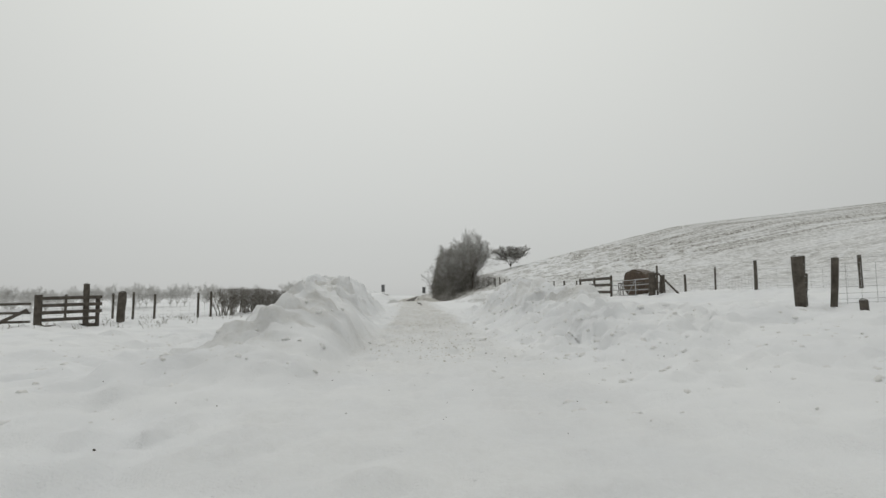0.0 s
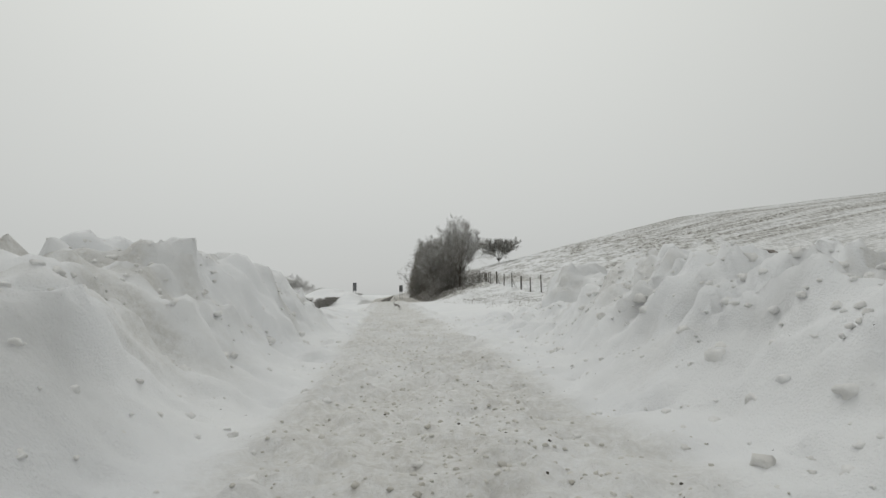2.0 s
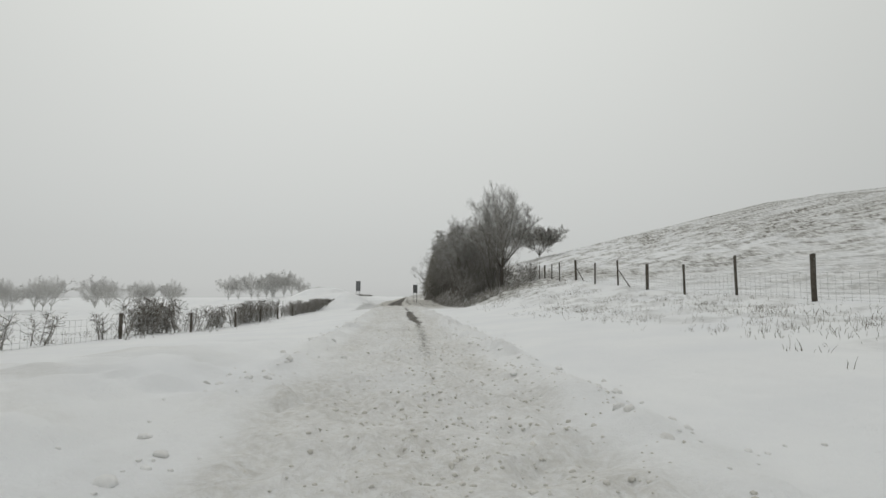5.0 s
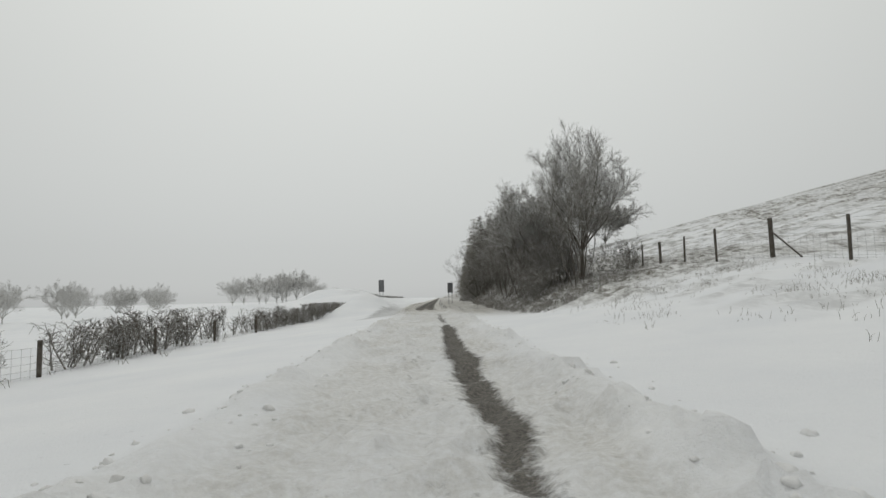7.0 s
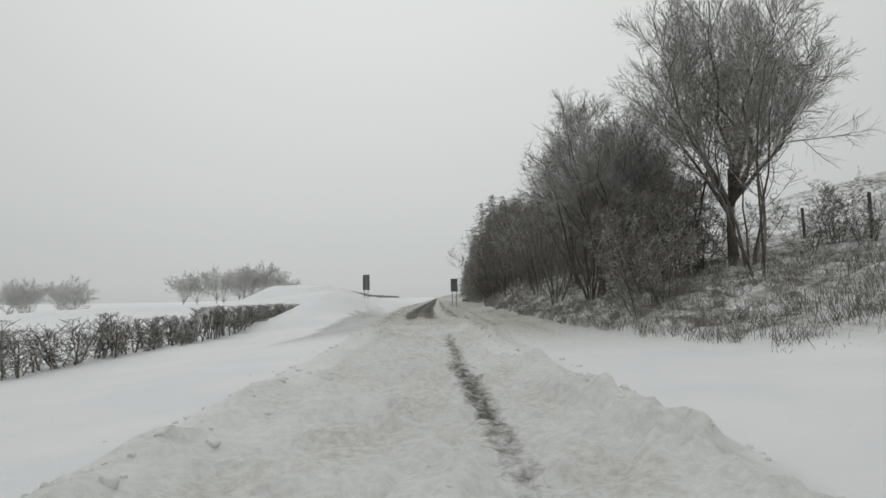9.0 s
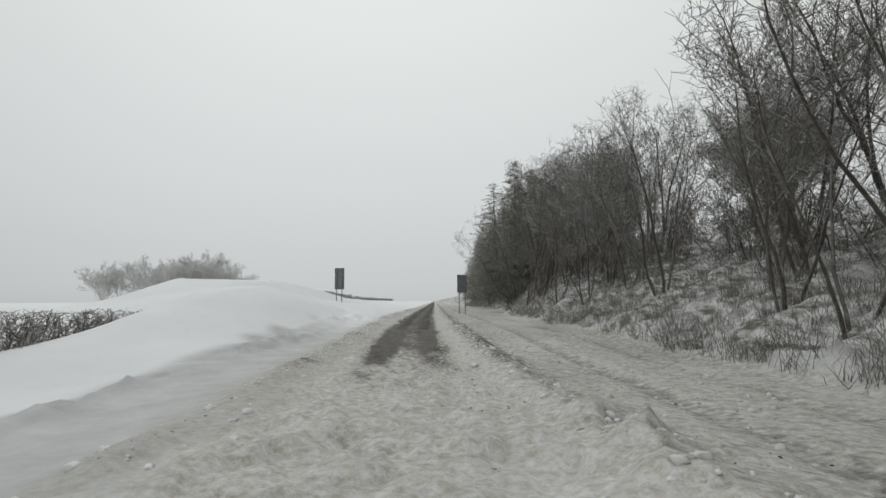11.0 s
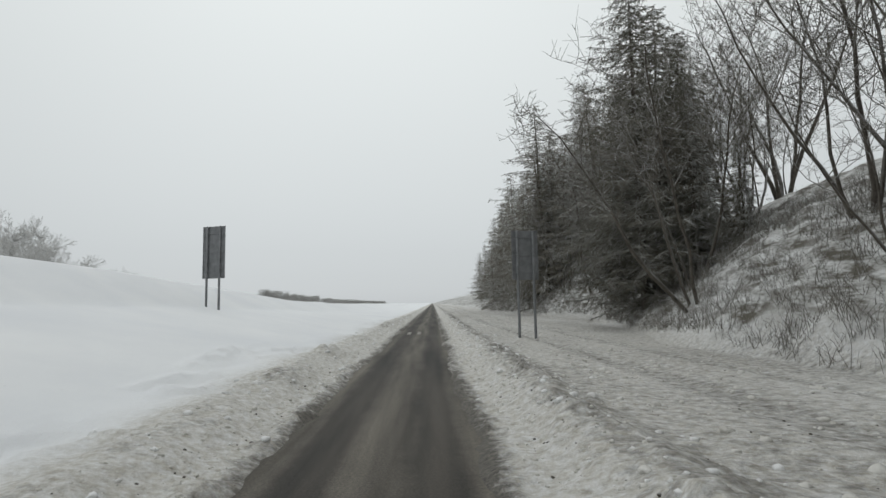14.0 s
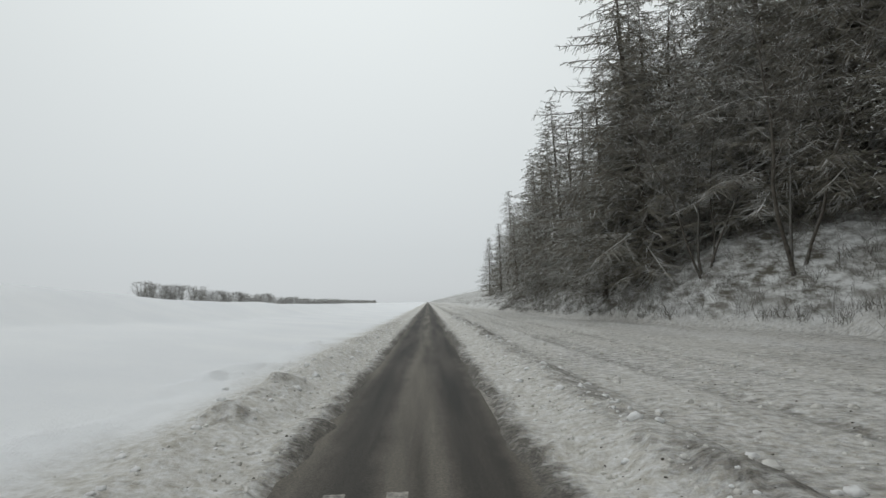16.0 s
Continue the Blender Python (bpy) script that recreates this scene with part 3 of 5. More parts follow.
def bent(rng, p, way, length, steps, wander, lift):
    pts, q, w = [p.copy()], p.copy(), way.normalized()
    for _ in range(steps):
        w = (w + Vector((rng.uniform(-1, 1), rng.uniform(-1, 1), rng.uniform(-1, 1) + lift)) * wander).normalized()
        q = q + w * (length / steps)
        pts.append(q.copy())
    return pts


def tapered(r0, r1, n):
    return [r0 + (r1 - r0) * k / (n - 1) for k in range(n)]


def deciduous(seed, tall, stems, spread, first, mat_trunk=None, label="", limbs=9, twigs=6, fine=5, width=1.0, reach=0.42, thick=1.0):
    """A bare tree: stems, limbs, branches and a haze of fine twigs."""
    rng = random.Random(seed)
    trunk, crown = Tubes(), Tubes()
    for s in range(stems):
        a = 2 * math.pi * (s + rng.random() * 0.6) / stems
        lean = spread * (0.3 if stems == 1 else 1.0) * rng.uniform(0.5, 1.1)
        way = Vector((math.cos(a) * lean, math.sin(a) * lean, 1))
        h = tall * rng.uniform(0.8, 1.0)
        r = 0.014 * tall * rng.uniform(0.75, 1.1) * width
        pts = bent(rng, Vector((math.cos(a) * 0.15 * (stems > 1), math.sin(a) * 0.15 * (stems > 1), -0.3)), way, h, 8, 0.17, 0.25)
        trunk.tube(pts, tapered(r, r * 0.18, 9), 6)
        for b in range(limbs):
            f = first + (1 - first) * (b + rng.random()) / limbs
            n = min(int(f * 8), 7)
            p = pts[n].lerp(pts[n + 1], f * 8 - n)
            aa = rng.uniform(0, 2 * math.pi)
            bw = Vector((math.cos(aa), math.sin(aa), rng.uniform(0.5, 1.3)))
            bl = h * (reach - reach * 0.5 * f) * rng.uniform(0.7, 1.2) + 0.3
            bp = bent(rng, p, bw, bl, 4, 0.2, 0.25)
            br = r * (1 - 0.8 * f) * 0.5
            crown.tube(bp, tapered(br, max(0.006, br * 0.3), 5), 4)
            for t in range(twigs):
                g = 0.25 + 0.75 * (t + rng.random()) / twigs
                n2 = min(int(g * 4), 3)
                tp = bp[n2].lerp(bp[n2 + 1], g * 4 - n2)
                tw = Vector((rng.uniform(-1, 1), rng.uniform(-1, 1), rng.uniform(-0.1, 1.3)))
                tl = bl * rng.uniform(0.28, 0.5)
                tq = bent(rng, tp, tw, tl, 3, 0.25, 0.2)
                crown.tube(tq, tapered(max(0.009 * thick, br * 0.3), 0.006 * thick, 4), 3)
                for u in range(fine):
                    k = rng.randint(0, 2)
                    up = tq[k].lerp(tq[k + 1], rng.random())
                    uw = Vector((rng.uniform(-1, 1), rng.uniform(-1, 1), rng.uniform(-0.2, 1.2)))
                    crown.tube(bent(rng, up, uw, tl * rng.uniform(0.3, 0.65), 1, 0.25, 0.1), (0.007 * thick, 0.004 * thick), 3)
    return trunk, crown


def spreading(seed, tall, wide, bole, counts=(8, 9, 8, 5), flat=0.0, thick=1.0, stems=1):
    """A round-headed bare tree: the limbs fan out from a short bole and fork into fine twigs."""
    rng = random.Random(seed)
    trunk, crown = Tubes(), Tubes()
    low = tall * bole

    def fork(pts, r, level):
        n = len(pts) - 1
        length = sum((pts[k + 1] - pts[k]).length for k in range(n))
        for c in range(counts[level]):
            f = 0.22 + 0.78 * (c + rng.random()) / counts[level]
            k = min(int(f * n), n - 1)
            p = pts[k].lerp(pts[k + 1], f * n - k)
            way = (pts[k + 1] - pts[k]).normalized()
            side = Vector((rng.gauss(0, 1), rng.gauss(0, 1), rng.gauss(0.15, 0.8))).normalized()
            way = (way + side * rng.uniform(0.55, 1.0)).normalized()
            size = length * rng.uniform(0.26, 0.42) * (1.2 - 0.5 * f) * (0.95, 1.1, 1.35, 1.6)[level]
            r1 = max(r * 0.45 * (1.1 - 0.5 * f), 0.005 * thick)
            steps = 3 if level < 2 else 2 if level == 2 else 1
            q = bent(rng, p, way, size, steps, 0.16, 0.28 - flat)
            crown.tube(q, tapered(r1, max(r1 * 0.4, 0.004 * thick), steps + 1), 4 if level == 1 else 3)
            if level + 1 < len(counts):
                fork(q, r1, level + 1)

    for s in range(stems):
        a0 = 2 * math.pi * (s + 0.3) / stems
        foot = Vector((math.cos(a0), math.sin(a0), 0)) * 0.3 * (stems > 1) - Vector((0, 0, 0.3))
        pts = bent(rng, foot, Vector((math.cos(a0) * 0.25 * (stems > 1), math.sin(a0) * 0.25 * (stems > 1), 1)), low + 0.3, 4, 0.08, 0.3)
        r = 0.019 * tall / stems ** 0.6
        trunk.tube(pts, tapered(r, r * 0.7, 5), 8)
        for b in range(counts[0]):
            a = a0 + 2.4 * b + rng.uniform(-0.3, 0.3)
            out = wide * math.sqrt((b + 0.5) / counts[0]) * rng.uniform(0.85, 1.05)
            top = (tall - low) * (1 - 0.42 * (1 - flat * 1.6) * (out / wide) ** 2) * rng.uniform(0.85, 1.0)
            start = pts[-1].lerp(pts[-2], rng.uniform(0, 0.9))
            bow = Vector((math.cos(a) * out, math.sin(a) * out, top - (start.z - low)))
            limb = [start]
            for k in range(1, 6):
                g = k / 5
                limb.append(start + Vector((bow.x * g ** 0.8, bow.y * g ** 0.8, bow.z * g ** (1.0 - flat * 0.8))) + Vector((rng.gauss(0, 1), rng.gauss(0, 1), rng.gauss(0, 0.6))) * 0.035 * tall * g * (1 - g) * 3)
            trunk.tube(limb, tapered(r * 0.45, 0.010, 6), 5)
            fork(limb, r * 0.42, 1)
    return trunk, crown


def conifer(seed, tall, wide, droop, dense, bare=0.05, spray=10, twig=0.012):
    """A spire with whorls of branches that carry side twigs."""
    rng = random.Random(seed)
    trunk, crown = Tubes(), Tubes()
    pts = bent(rng, Vector((0, 0, -0.3)), Vector((0, 0, 1)), tall + 0.3, 8, 0.02, 0.3)
    trunk.tube(pts, tapered(0.013 * tall, 0.015, 9), 7)
    count = int(tall * dense)
    for b in range(count):
        f = bare + (1 - bare) * (b + rng.random()) / count
        n = min(int(f * 8), 7)
        p = pts[n].lerp(pts[n + 1], f * 8 - n)
        a = b * 2.4 + rng.uniform(-0.4, 0.4)
        bl = wide * (1.06 - f) ** 0.8 * min(1.0, 0.5 + 3.0 * f) * rng.uniform(0.35, 1.2) + 0.15
        bw = Vector((math.cos(a), math.sin(a), rng.uniform(-0.25, 0.25) - droop * 0.3))
        bp = bent(rng, p, bw, bl, 4, 0.1, -droop * (1 - f) * 0.5 + 0.25)
        crown.tube(bp, tapered(0.02 + 0.02 * (1 - f), 0.007, 5), 3)
        side = Vector((-math.sin(a), math.cos(a), 0))
        for t in range(int(7 + bl * spray)):
            g = 0.15 + 0.85 * rng.random()
            n2 = min(int(g * 4), 3)
            tp = bp[n2].lerp(bp[n2 + 1], g * 4 - n2)
            tw = side * rng.choice((-1, 1)) + bw * rng.uniform(0.3, 1.0) + Vector((0, 0, rng.uniform(-1.3, 0.3)))
            tl = bl * 0.26 * (1.15 - g) * rng.uniform(0.5, 1.5) + 0.08
            crown.tube(bent(rng, tp, tw, tl, 1, 0.3, -0.1), (twig, twig * 0.5), 3)
    return trunk, crown


def leafy(seed, tall, wide, count, size):
    """A dense evergreen crown of small leaf sprays round a stem."""
    rng = random.Random(seed)
    trunk, crown = Tubes(), Tubes()
    pts = bent(rng, Vector((0, 0, -0.3)), Vector((0.05, 0, 1)), tall * 0.95, 8, 0.06, 0.3)
    trunk.tube(pts, tapered(0.016 * tall, 0.02, 9), 6)
    clumps = []
    for _ in range(int(26 + tall * 4)):
        f = rng.uniform(0.06, 1.0)
        n = min(int(f * 8), 7)
        p = pts[n].lerp(pts[n + 1], f * 8 - n)
        a = rng.uniform(0, 2 * math.pi)
        reach = wide * (0.45 + 0.75 * math.sin(math.pi * min(1, f * 0.9 + 0.12))) * rng.uniform(0.4, 1.0)
        tip = p + Vector((math.cos(a) * reach, math.sin(a) * reach, reach * rng.uniform(-0.1, 0.5)))
        trunk.tube([p, p.lerp(tip, 0.5) + Vector((0, 0, 0.1)), tip], (0.03, 0.018, 0.008), 3)
        clumps.append((tip, reach * 0.35 + 0.3))
        clumps.append((p.lerp(tip, 0.55), reach * 0.35 + 0.3))
    for k in range(count):
        c, r = clumps[k % len(clumps)]
        away = Vector((rng.gauss(0, 0.36), rng.gauss(0, 0.36), rng.gauss(0, 0.32)))
        q = c + away * (r * min(1.0, 0.55 / max(away.length, 0.01)))
        u = Vector((rng.uniform(-1, 1), rng.uniform(-1, 1), rng.uniform(-0.6, 0.6))).normalized()
        v = u.orthogonal().normalized()
        v = (v + u.cross(v) * rng.uniform(-1, 1)).normalized()
        s = size * rng.uniform(0.5, 1.3)
        n0 = len(crown.verts)
        crown.verts += [q - u * s, q + v * s * 0.35, q + u * s, q - v * s * 0.35]
        crown.faces.append((n0, n0 + 1, n0 + 2, n0 + 3))
    return trunk, crown


def make_tree(name, pair, m, label, category, group, mats):
    t = base(name, m, label, category, group)
    link_mesh("trunk", pair[0].verts, pair[0].faces, mats[0], t, smooth=True)
    link_mesh("crown", pair[1].verts, pair[1].faces, mats[1], t)
    return t


def box(bm, m, sx, sy, sz, bevel=0.0):
    r = bmesh.ops.create_cube(bm, size=1.0, matrix=m @ Matrix.Diagonal((sx, sy, sz, 1)))
    if bevel:
        bmesh.ops.bevel(bm, geom=[e for e in bm.edges if any(v in r["verts"] for v in e.verts)], offset=bevel, segments=1, affect="EDGES")


def plank(name, a, b, wide, thick, mat, parent, label=""):
    """A bar from a to b with bevelled edges and a slight sag, in the parent's space."""
    a, b = Vector(a), Vector(b)
    bm = bmesh.new()
    d = b - a
    m = Matrix.Translation((a + b) / 2) @ d.to_track_quat("X", "Z").to_matrix().to_4x4()
    box(bm, m, d.length, thick, wide, min(wide, thick) * 0.15)
    return part(name, bm, mat, parent, label)


def round_post(name, foot, tall, r, mat, parent, lean=(0, 0), seed=0, label=""):
    rng = random.Random(seed)
    t = Tubes()
    p0 = Vector(foot) - Vector((0, 0, 0.4))
    p1 = Vector(foot) + Vector((lean[0], lean[1], tall))
    pts = [p0.lerp(p1, k / 4) + Vector((rng.uniform(-1, 1), rng.uniform(-1, 1), 0)) * r * 0.08 for k in range(5)] + [p1 + Vector((0, 0, 0.02))]
    t.tube(pts, [r * rng.uniform(0.94, 1.05) for _ in range(5)] + [r * 0.6], 9)
    return link_mesh(name, t.verts, t.faces, mat, parent, label)


def wire(name, a, b, r, parent, sag=0.0, label=""):
    t = Tubes()
    a, b = Vector(a), Vector(b)
    t.tube([a.lerp(b, k / 4) - Vector((0, 0, sag * 4 * (k / 4) * (1 - k / 4))) for k in range(5)], [r] * 5, 3)
    return link_mesh(name, t.verts, t.faces, wire_mat, parent, label)


def netting(name, a, b, tall, lines, gap, r, parent):
    """Stock netting between two posts: line wires and stay wires in one mesh."""
    t = Tubes()
    a, b = Vector(a), Vector(b)
    for k in range(lines):
        up = Vector((0, 0, 0.06 + tall * (k / (lines - 1)) ** 1.3))
        t.tube([a + up, a.lerp(b, 0.5) + up - Vector((0, 0, 0.015)), b + up], [r] * 3, 3)
    n = max(2, int((b - a).length / gap))
    for k in range(1, n):
        p = a.lerp(b, k / n)
        t.tube([p, p + Vector((0, 0, tall + 0.06))], [r] * 2, 3)
    return link_mesh(name, t.verts, t.faces, wire_mat, parent)

# ---- two road signs seen from behind ----


def road_sign(cx, cy, z_foot, z_panel, turn, w, h, label):
    s = base("road_sign", pose(cx, cy, z_foot, 0, 0, turn), label, "road sign", "pair of road signs")
    lift = z_panel - z_foot
    bm = bmesh.new()
    box(bm, pose(0, 0.05, lift + h / 2), w, 0.012, h, 0.004)
    panel = part("panel", bm, steel_mat, s, "dull grey back of a metal sign plate")
    posts = {}
    for sx in (-0.27, 0.27):
        t = Tubes()
        t.tube([Vector((sx, 0, -0.6)), Vector((sx, 0, lift)), Vector((sx, 0, lift + h - 0.02)), Vector((sx, 0, lift + h))], (0.044, 0.044, 0.044, 0.03), 12)
        posts[sx] = link_mesh("post", t.verts, t.faces, steel_mat, s, "grey steel tube post", smooth=True)
    for k in (0.14, 0.5, 0.86):
        plank("rail", (-w / 2 + 0.03, 0.028, lift + h * k), (w / 2 - 0.03, 0.028, lift + h * k), 0.05, 0.028, steel_mat, panel)
        for sx in (-0.27, 0.27):
            bm = bmesh.new()
            box(bm, pose(sx, -0.03, lift + h * k), 0.12, 0.03, 0.04, 0.006)
            part("clip", bm, steel_mat, posts[sx])
    for sx in (-1, 1):
        plank("edge_strip", (sx * (w / 2 - 0.012), 0.035, lift), (sx * (w / 2 - 0.012), 0.035, lift + h), 0.03, 0.022, steel_mat, panel)
    return s


road_sign(-9.2, 160.9, height(-9.2, 160.9), 2.36, -13, 0.95, 2.02, "tall grey road sign seen from behind, two posts in a drift")
road_sign(2.25, 157.3, height(2.25, 157.3), 1.95, 10, 0.88, 1.6, "tall grey road sign seen from behind beside the slushy verge")

# ---- stock fence along the right-hand field ----
FENCE_Y = (48.0, 51.8, 55.6, 60.1, 65.0, 69.2, 73.4, 77.6, 81.4, 85.2, 89.0, 93.0, 97.4, 101.8, 106.2, 110.4)


def fence_x(y):
    return float(np.interp(y, [44, 60, 78, 93, 106, 120], [13.3, 13.3, 13.6, 13.1, 14.6, 16.5]))


field_fence = base("stock_fence", Matrix.Identity(4), "weathered wooden posts with wire stock netting in snow", "fence")
tops = []
for n, fy in enumerate(FENCE_Y):
    fx = fence_x(fy)
    fz = height(fx, fy)
    thick = n % 3 == 1
    round_post("post", (fx, fy, fz), 1.42 + 0.06 * ((n * 7) % 3), 0.085 if thick else 0.055, post_mat, field_fence, ((n * 37 % 5 - 2) * 0.02, (n * 53 % 5 - 2) * 0.015), n)
    tops.append(Vector((fx, fy, fz)))
    if n in (3, 8, 10):
        t = Tubes()
        t.tube([Vector((fx, fy, fz + 1.0)), Vector((fx + 0.05, fy - 1.6, fz - 0.1))], (0.035, 0.035), 7)
        link_mesh("strut", t.verts, t.faces, post_mat, field_fence, "slanting wooden strut")
for a, b in zip(tops, tops[1:]):
    netting("netting", a, b, 0.82, 7, 0.3, 0.0038, field_fence)
    wire("barbed_wire", a + Vector((0, 0, 1.32)), b + Vector((0, 0, 1.32)), 0.004, field_fence, 0.02)
    wire("barbed_wire", a + Vector((0, 0, 1.1)), b + Vector((0, 0, 1.1)), 0.004, field_fence, 0.02)

# ---- right-hand corner: strainers, netting, rails, tubular gate, bale ----
corner = base("corner_fence", Matrix.Identity(4), "stout weathered strainer posts wrapped with loose netting wire", "fence")
z1 = height(9.9, 17.5)
round_post("strainer_post", (9.88, 17.5, z1), 2.1 - z1, 0.13, post_mat, corner, (-0.04, 0), 31)
wrapped = round_post("strainer_post", (10.2, 17.9, z1), 2.14 - z1, 0.12, post_mat, corner, (-0.02, 0), 32)
round_post("strainer_post", (10.05, 17.75, z1), 1.7 - z1, 0.09, post_mat, corner, (0.25, 0.2), 33)
for k in range(6):
    t = Tubes()
    zz = z1 + 0.25 + 0.16 * k
    t.tube([Vector((10.2 + 0.14 * math.cos(a * 0.8), 17.9 + 0.14 * math.sin(a * 0.8), zz + 0.02 * math.sin(a * 2 + k))) for a in range(9)], [0.006] * 9, 3)
    link_mesh("wire_loop", t.verts, t.faces, wire_mat, wrapped)
round_post("post", (10.65, 17.5, height(10.65, 17.5)), 1.15, 0.08, post_mat, corner, (0.13, 0), 34, "leaning round wooden post")
stub = base("post_stub", pose(9.4, 15.0, height(9.4, 15.0) - 0.2), "short dark rounded stump of a post in snow", "post")
round_post("post", (0, 0, 0), 0.42, 0.075, post_mat, stub, (-0.05, 0), 35)
run = [Vector((10.65, 17.5, 0)), Vector((14.0, 17.0, 0)), Vector((18.5, 16.0, 0))]
for v in run:
    v.z = height(v.x, v.y)
for a, b in zip(run, run[1:]):
    netting("netting", a, b, 0.95, 7, 0.32, 0.005, corner)
    wire("top_wire", a + Vector((0, 0, 1.15)), b + Vector((0, 0, 1.15)), 0.005, corner, 0.03)
cross = base("cross_fence", Matrix.Identity(4), "thin wooden posts with sagging stock netting across the field", "fence")
line = [Vector((17.6, 25.0, 0)), Vector((15.3, 27.9, 0)), Vector((16.4, 33.2, 0)), Vector((17.55, 38.8, 0)), Vector((18.5, 44.5, 0))]
for n, v in enumerate(line):
    v.z = height(v.x, v.y)
    round_post("post", v, 1.25, 0.07 if n != 2 else 0.05, post_mat, cross, (0.02 * (n % 3 - 1), 0), 40 + n)
for a, b in zip(line, line[1:]):
    netting("netting", a, b, 0.8, 6, 0.4, 0.004, cross)

rails = base("rail_fence", Matrix.Identity(4), "weathered four-rail wooden hurdle with snow on its rails", "fence")
ra, rb = Vector((13.25, 47.2, 0)), Vector((13.0, 39.6, 0))
for k in range(3):
    p = ra.lerp(rb, k / 2)
    bm = bmesh.new()
    box(bm, pose(p.x + 0.09, p.y, 1.45), 0.13, 0.16, 1.95, 0.015)
    part("post", bm, post_mat, rails)
for lift in (1.0, 1.42, 1.88, 2.3):
    plank("rail", (ra.x, ra.y, lift), (rb.x, rb.y, lift - 0.05), 0.19, 0.06, post_mat, rails)

farm_gate = base("tubular_gate", Matrix.Identity(4), "low bent tubular steel gate half sunk in snow", "gate")
ga, gb = Vector((13.02, 39.2, 0.8)), Vector((13.08, 33.7, 0.8))
for k in range(5):
    t = Tubes()
    up = Vector((0, 0, 0.1 + 0.29 * k))
    t.tube([ga + up, ga.lerp(gb, 0.5) + up - Vector((0, 0, 0.04)), gb + up], [0.026] * 3, 8)
    link_mesh("bar", t.verts, t.faces, wire_mat, farm_gate)
for f in (0, 0.33, 0.66, 1):
    t = Tubes()
    p = ga.lerp(gb, f)
    t.tube([p + Vector((0, 0, 0.05)), p + Vector((0, 0, 1.27))], [0.025] * 2, 8)
    link_mesh("upright", t.verts, t.faces, wire_mat, farm_gate)
for f in (0.33, 0.66):
    t = Tubes()
    t.tube([ga.lerp(gb, f - 0.3) + Vector((0, 0, 0.1)), ga.lerp(gb, f) + Vector((0, 0, 1.22))], [0.018] * 2, 6)
    link_mesh("brace", t.verts, t.faces, wire_mat, farm_gate)
hanging = base("gate_posts", Matrix.Identity(4), "thick weathered gate posts with a slim pole and slanting strut", "post")
z2 = height(13.0, 33.2)
round_post("post", (13.0, 33.2, z2), 2.34 - z2, 0.18, post_mat, hanging, (0.02, 0), 51)
round_post("post", (13.75, 33.6, z2), 2.22 - z2, 0.13, post_mat, hanging, (0, 0.03), 52)
round_post("pole", (13.2, 33.0, z2), 2.69 - z2, 0.05, post_mat, hanging, (0, 0), 53)
t = Tubes()
t.tube([Vector((13.25, 33.0, 2.3)), Vector((14.25, 32.7, z2))], (0.05, 0.05), 7)
link_mesh("strut", t.verts, t.faces, post_mat, hanging)

bale_x, bale_y = 17.3, 45.3
bale_z = height(bale_x, bale_y)
bm = bmesh.new()
bmesh.ops.create_cone(bm, cap_ends=True, segments=40, radius1=0.75, radius2=0.75, depth=1.45, matrix=pose(0, 0, 0.72, 0, 90, 12))
bmesh.ops.subdivide_edges(bm, edges=[e for e in bm.edges if e.calc_length() > 1.0], cuts=5)
bmesh.ops.bevel(bm, geom=[e for e in bm.edges if len(e.link_faces) == 2 and e.calc_face_angle() > 1.0], offset=0.12, segments=3, affect="EDGES")
for v in bm.verts:
    nz = noise.noise(v.co * 2.2) * 0.10 + noise.noise(v.co * 7.0) * 0.04
    v.co += v.co.normalized() * nz
    v.co.z *= 0.93 if v.co.z > 0.5 else 1.0
bale = tagged(part("hay_bale", bm, straw_mat), "sagging brown round hay bale dusted with snow", "hay bale")
bale.matrix_basis = pose(bale_x, bale_y, bale_z - 0.05, 0, 0, 20) @ Matrix.Diagonal((1.25, 1.25, 1.55, 1))
feeder = base("ring_feeder", pose(bale_x, bale_y, bale_z - 0.1) @ Matrix.Scale(1.35, 4), "rusty tubular ring feeder round a hay bale", "feeder")
for zz in (0.12, 0.5, 0.85):
    t = Tubes()
    t.tube([Vector((1.15 * math.cos(a * 0.2618), 1.15 * math.sin(a * 0.2618), zz)) for a in range(25)], [0.025] * 25, 6)
    link_mesh("hoop", t.verts, t.faces, post_mat, feeder)
for k in range(12):
    a = k * math.pi / 6
    t = Tubes()
    t.tube([Vector((1.15 * math.cos(a), 1.15 * math.sin(a), -0.2)), Vector((1.15 * math.cos(a + 0.12), 1.15 * math.sin(a + 0.12), 0.86))], [0.022] * 2, 6)
    link_mesh("stay", t.verts, t.faces, post_mat, feeder)

# ---- left-hand gateway ----
rail_gate = base("rail_fence", Matrix.Identity(4), "snow-dusted four-rail timber fence panel beside a gateway", "fence")
round_post("post", (-13.4, 26.0, -0.1), 1.5, 0.13, post_mat, rail_gate, (0, 0), 61, "thick weathered gate post")
for k in range(5):
    lift = 0.18 + 0.27 * k
    plank("rail", (-13.45, 25.95, lift), (-11.75 - 0.12 * max(0, 2 - k), 27.2, lift + 0.05), 0.13, 0.05, post_mat, rail_gate)
round_post("post", (-12.25, 27.0, 0.1), 1.72, 0.11, post_mat, rail_gate, (0, 0), 62)
round_post("post", (-11.95, 27.25, 0.1), 1.25, 0.075, post_mat, rail_gate, (0.02, 0), 63)
stump = base("gate_post", pose(-11.45, 28.0, height(-11.45, 28.0)), "gnarled snow-plastered wooden gate post", "post")
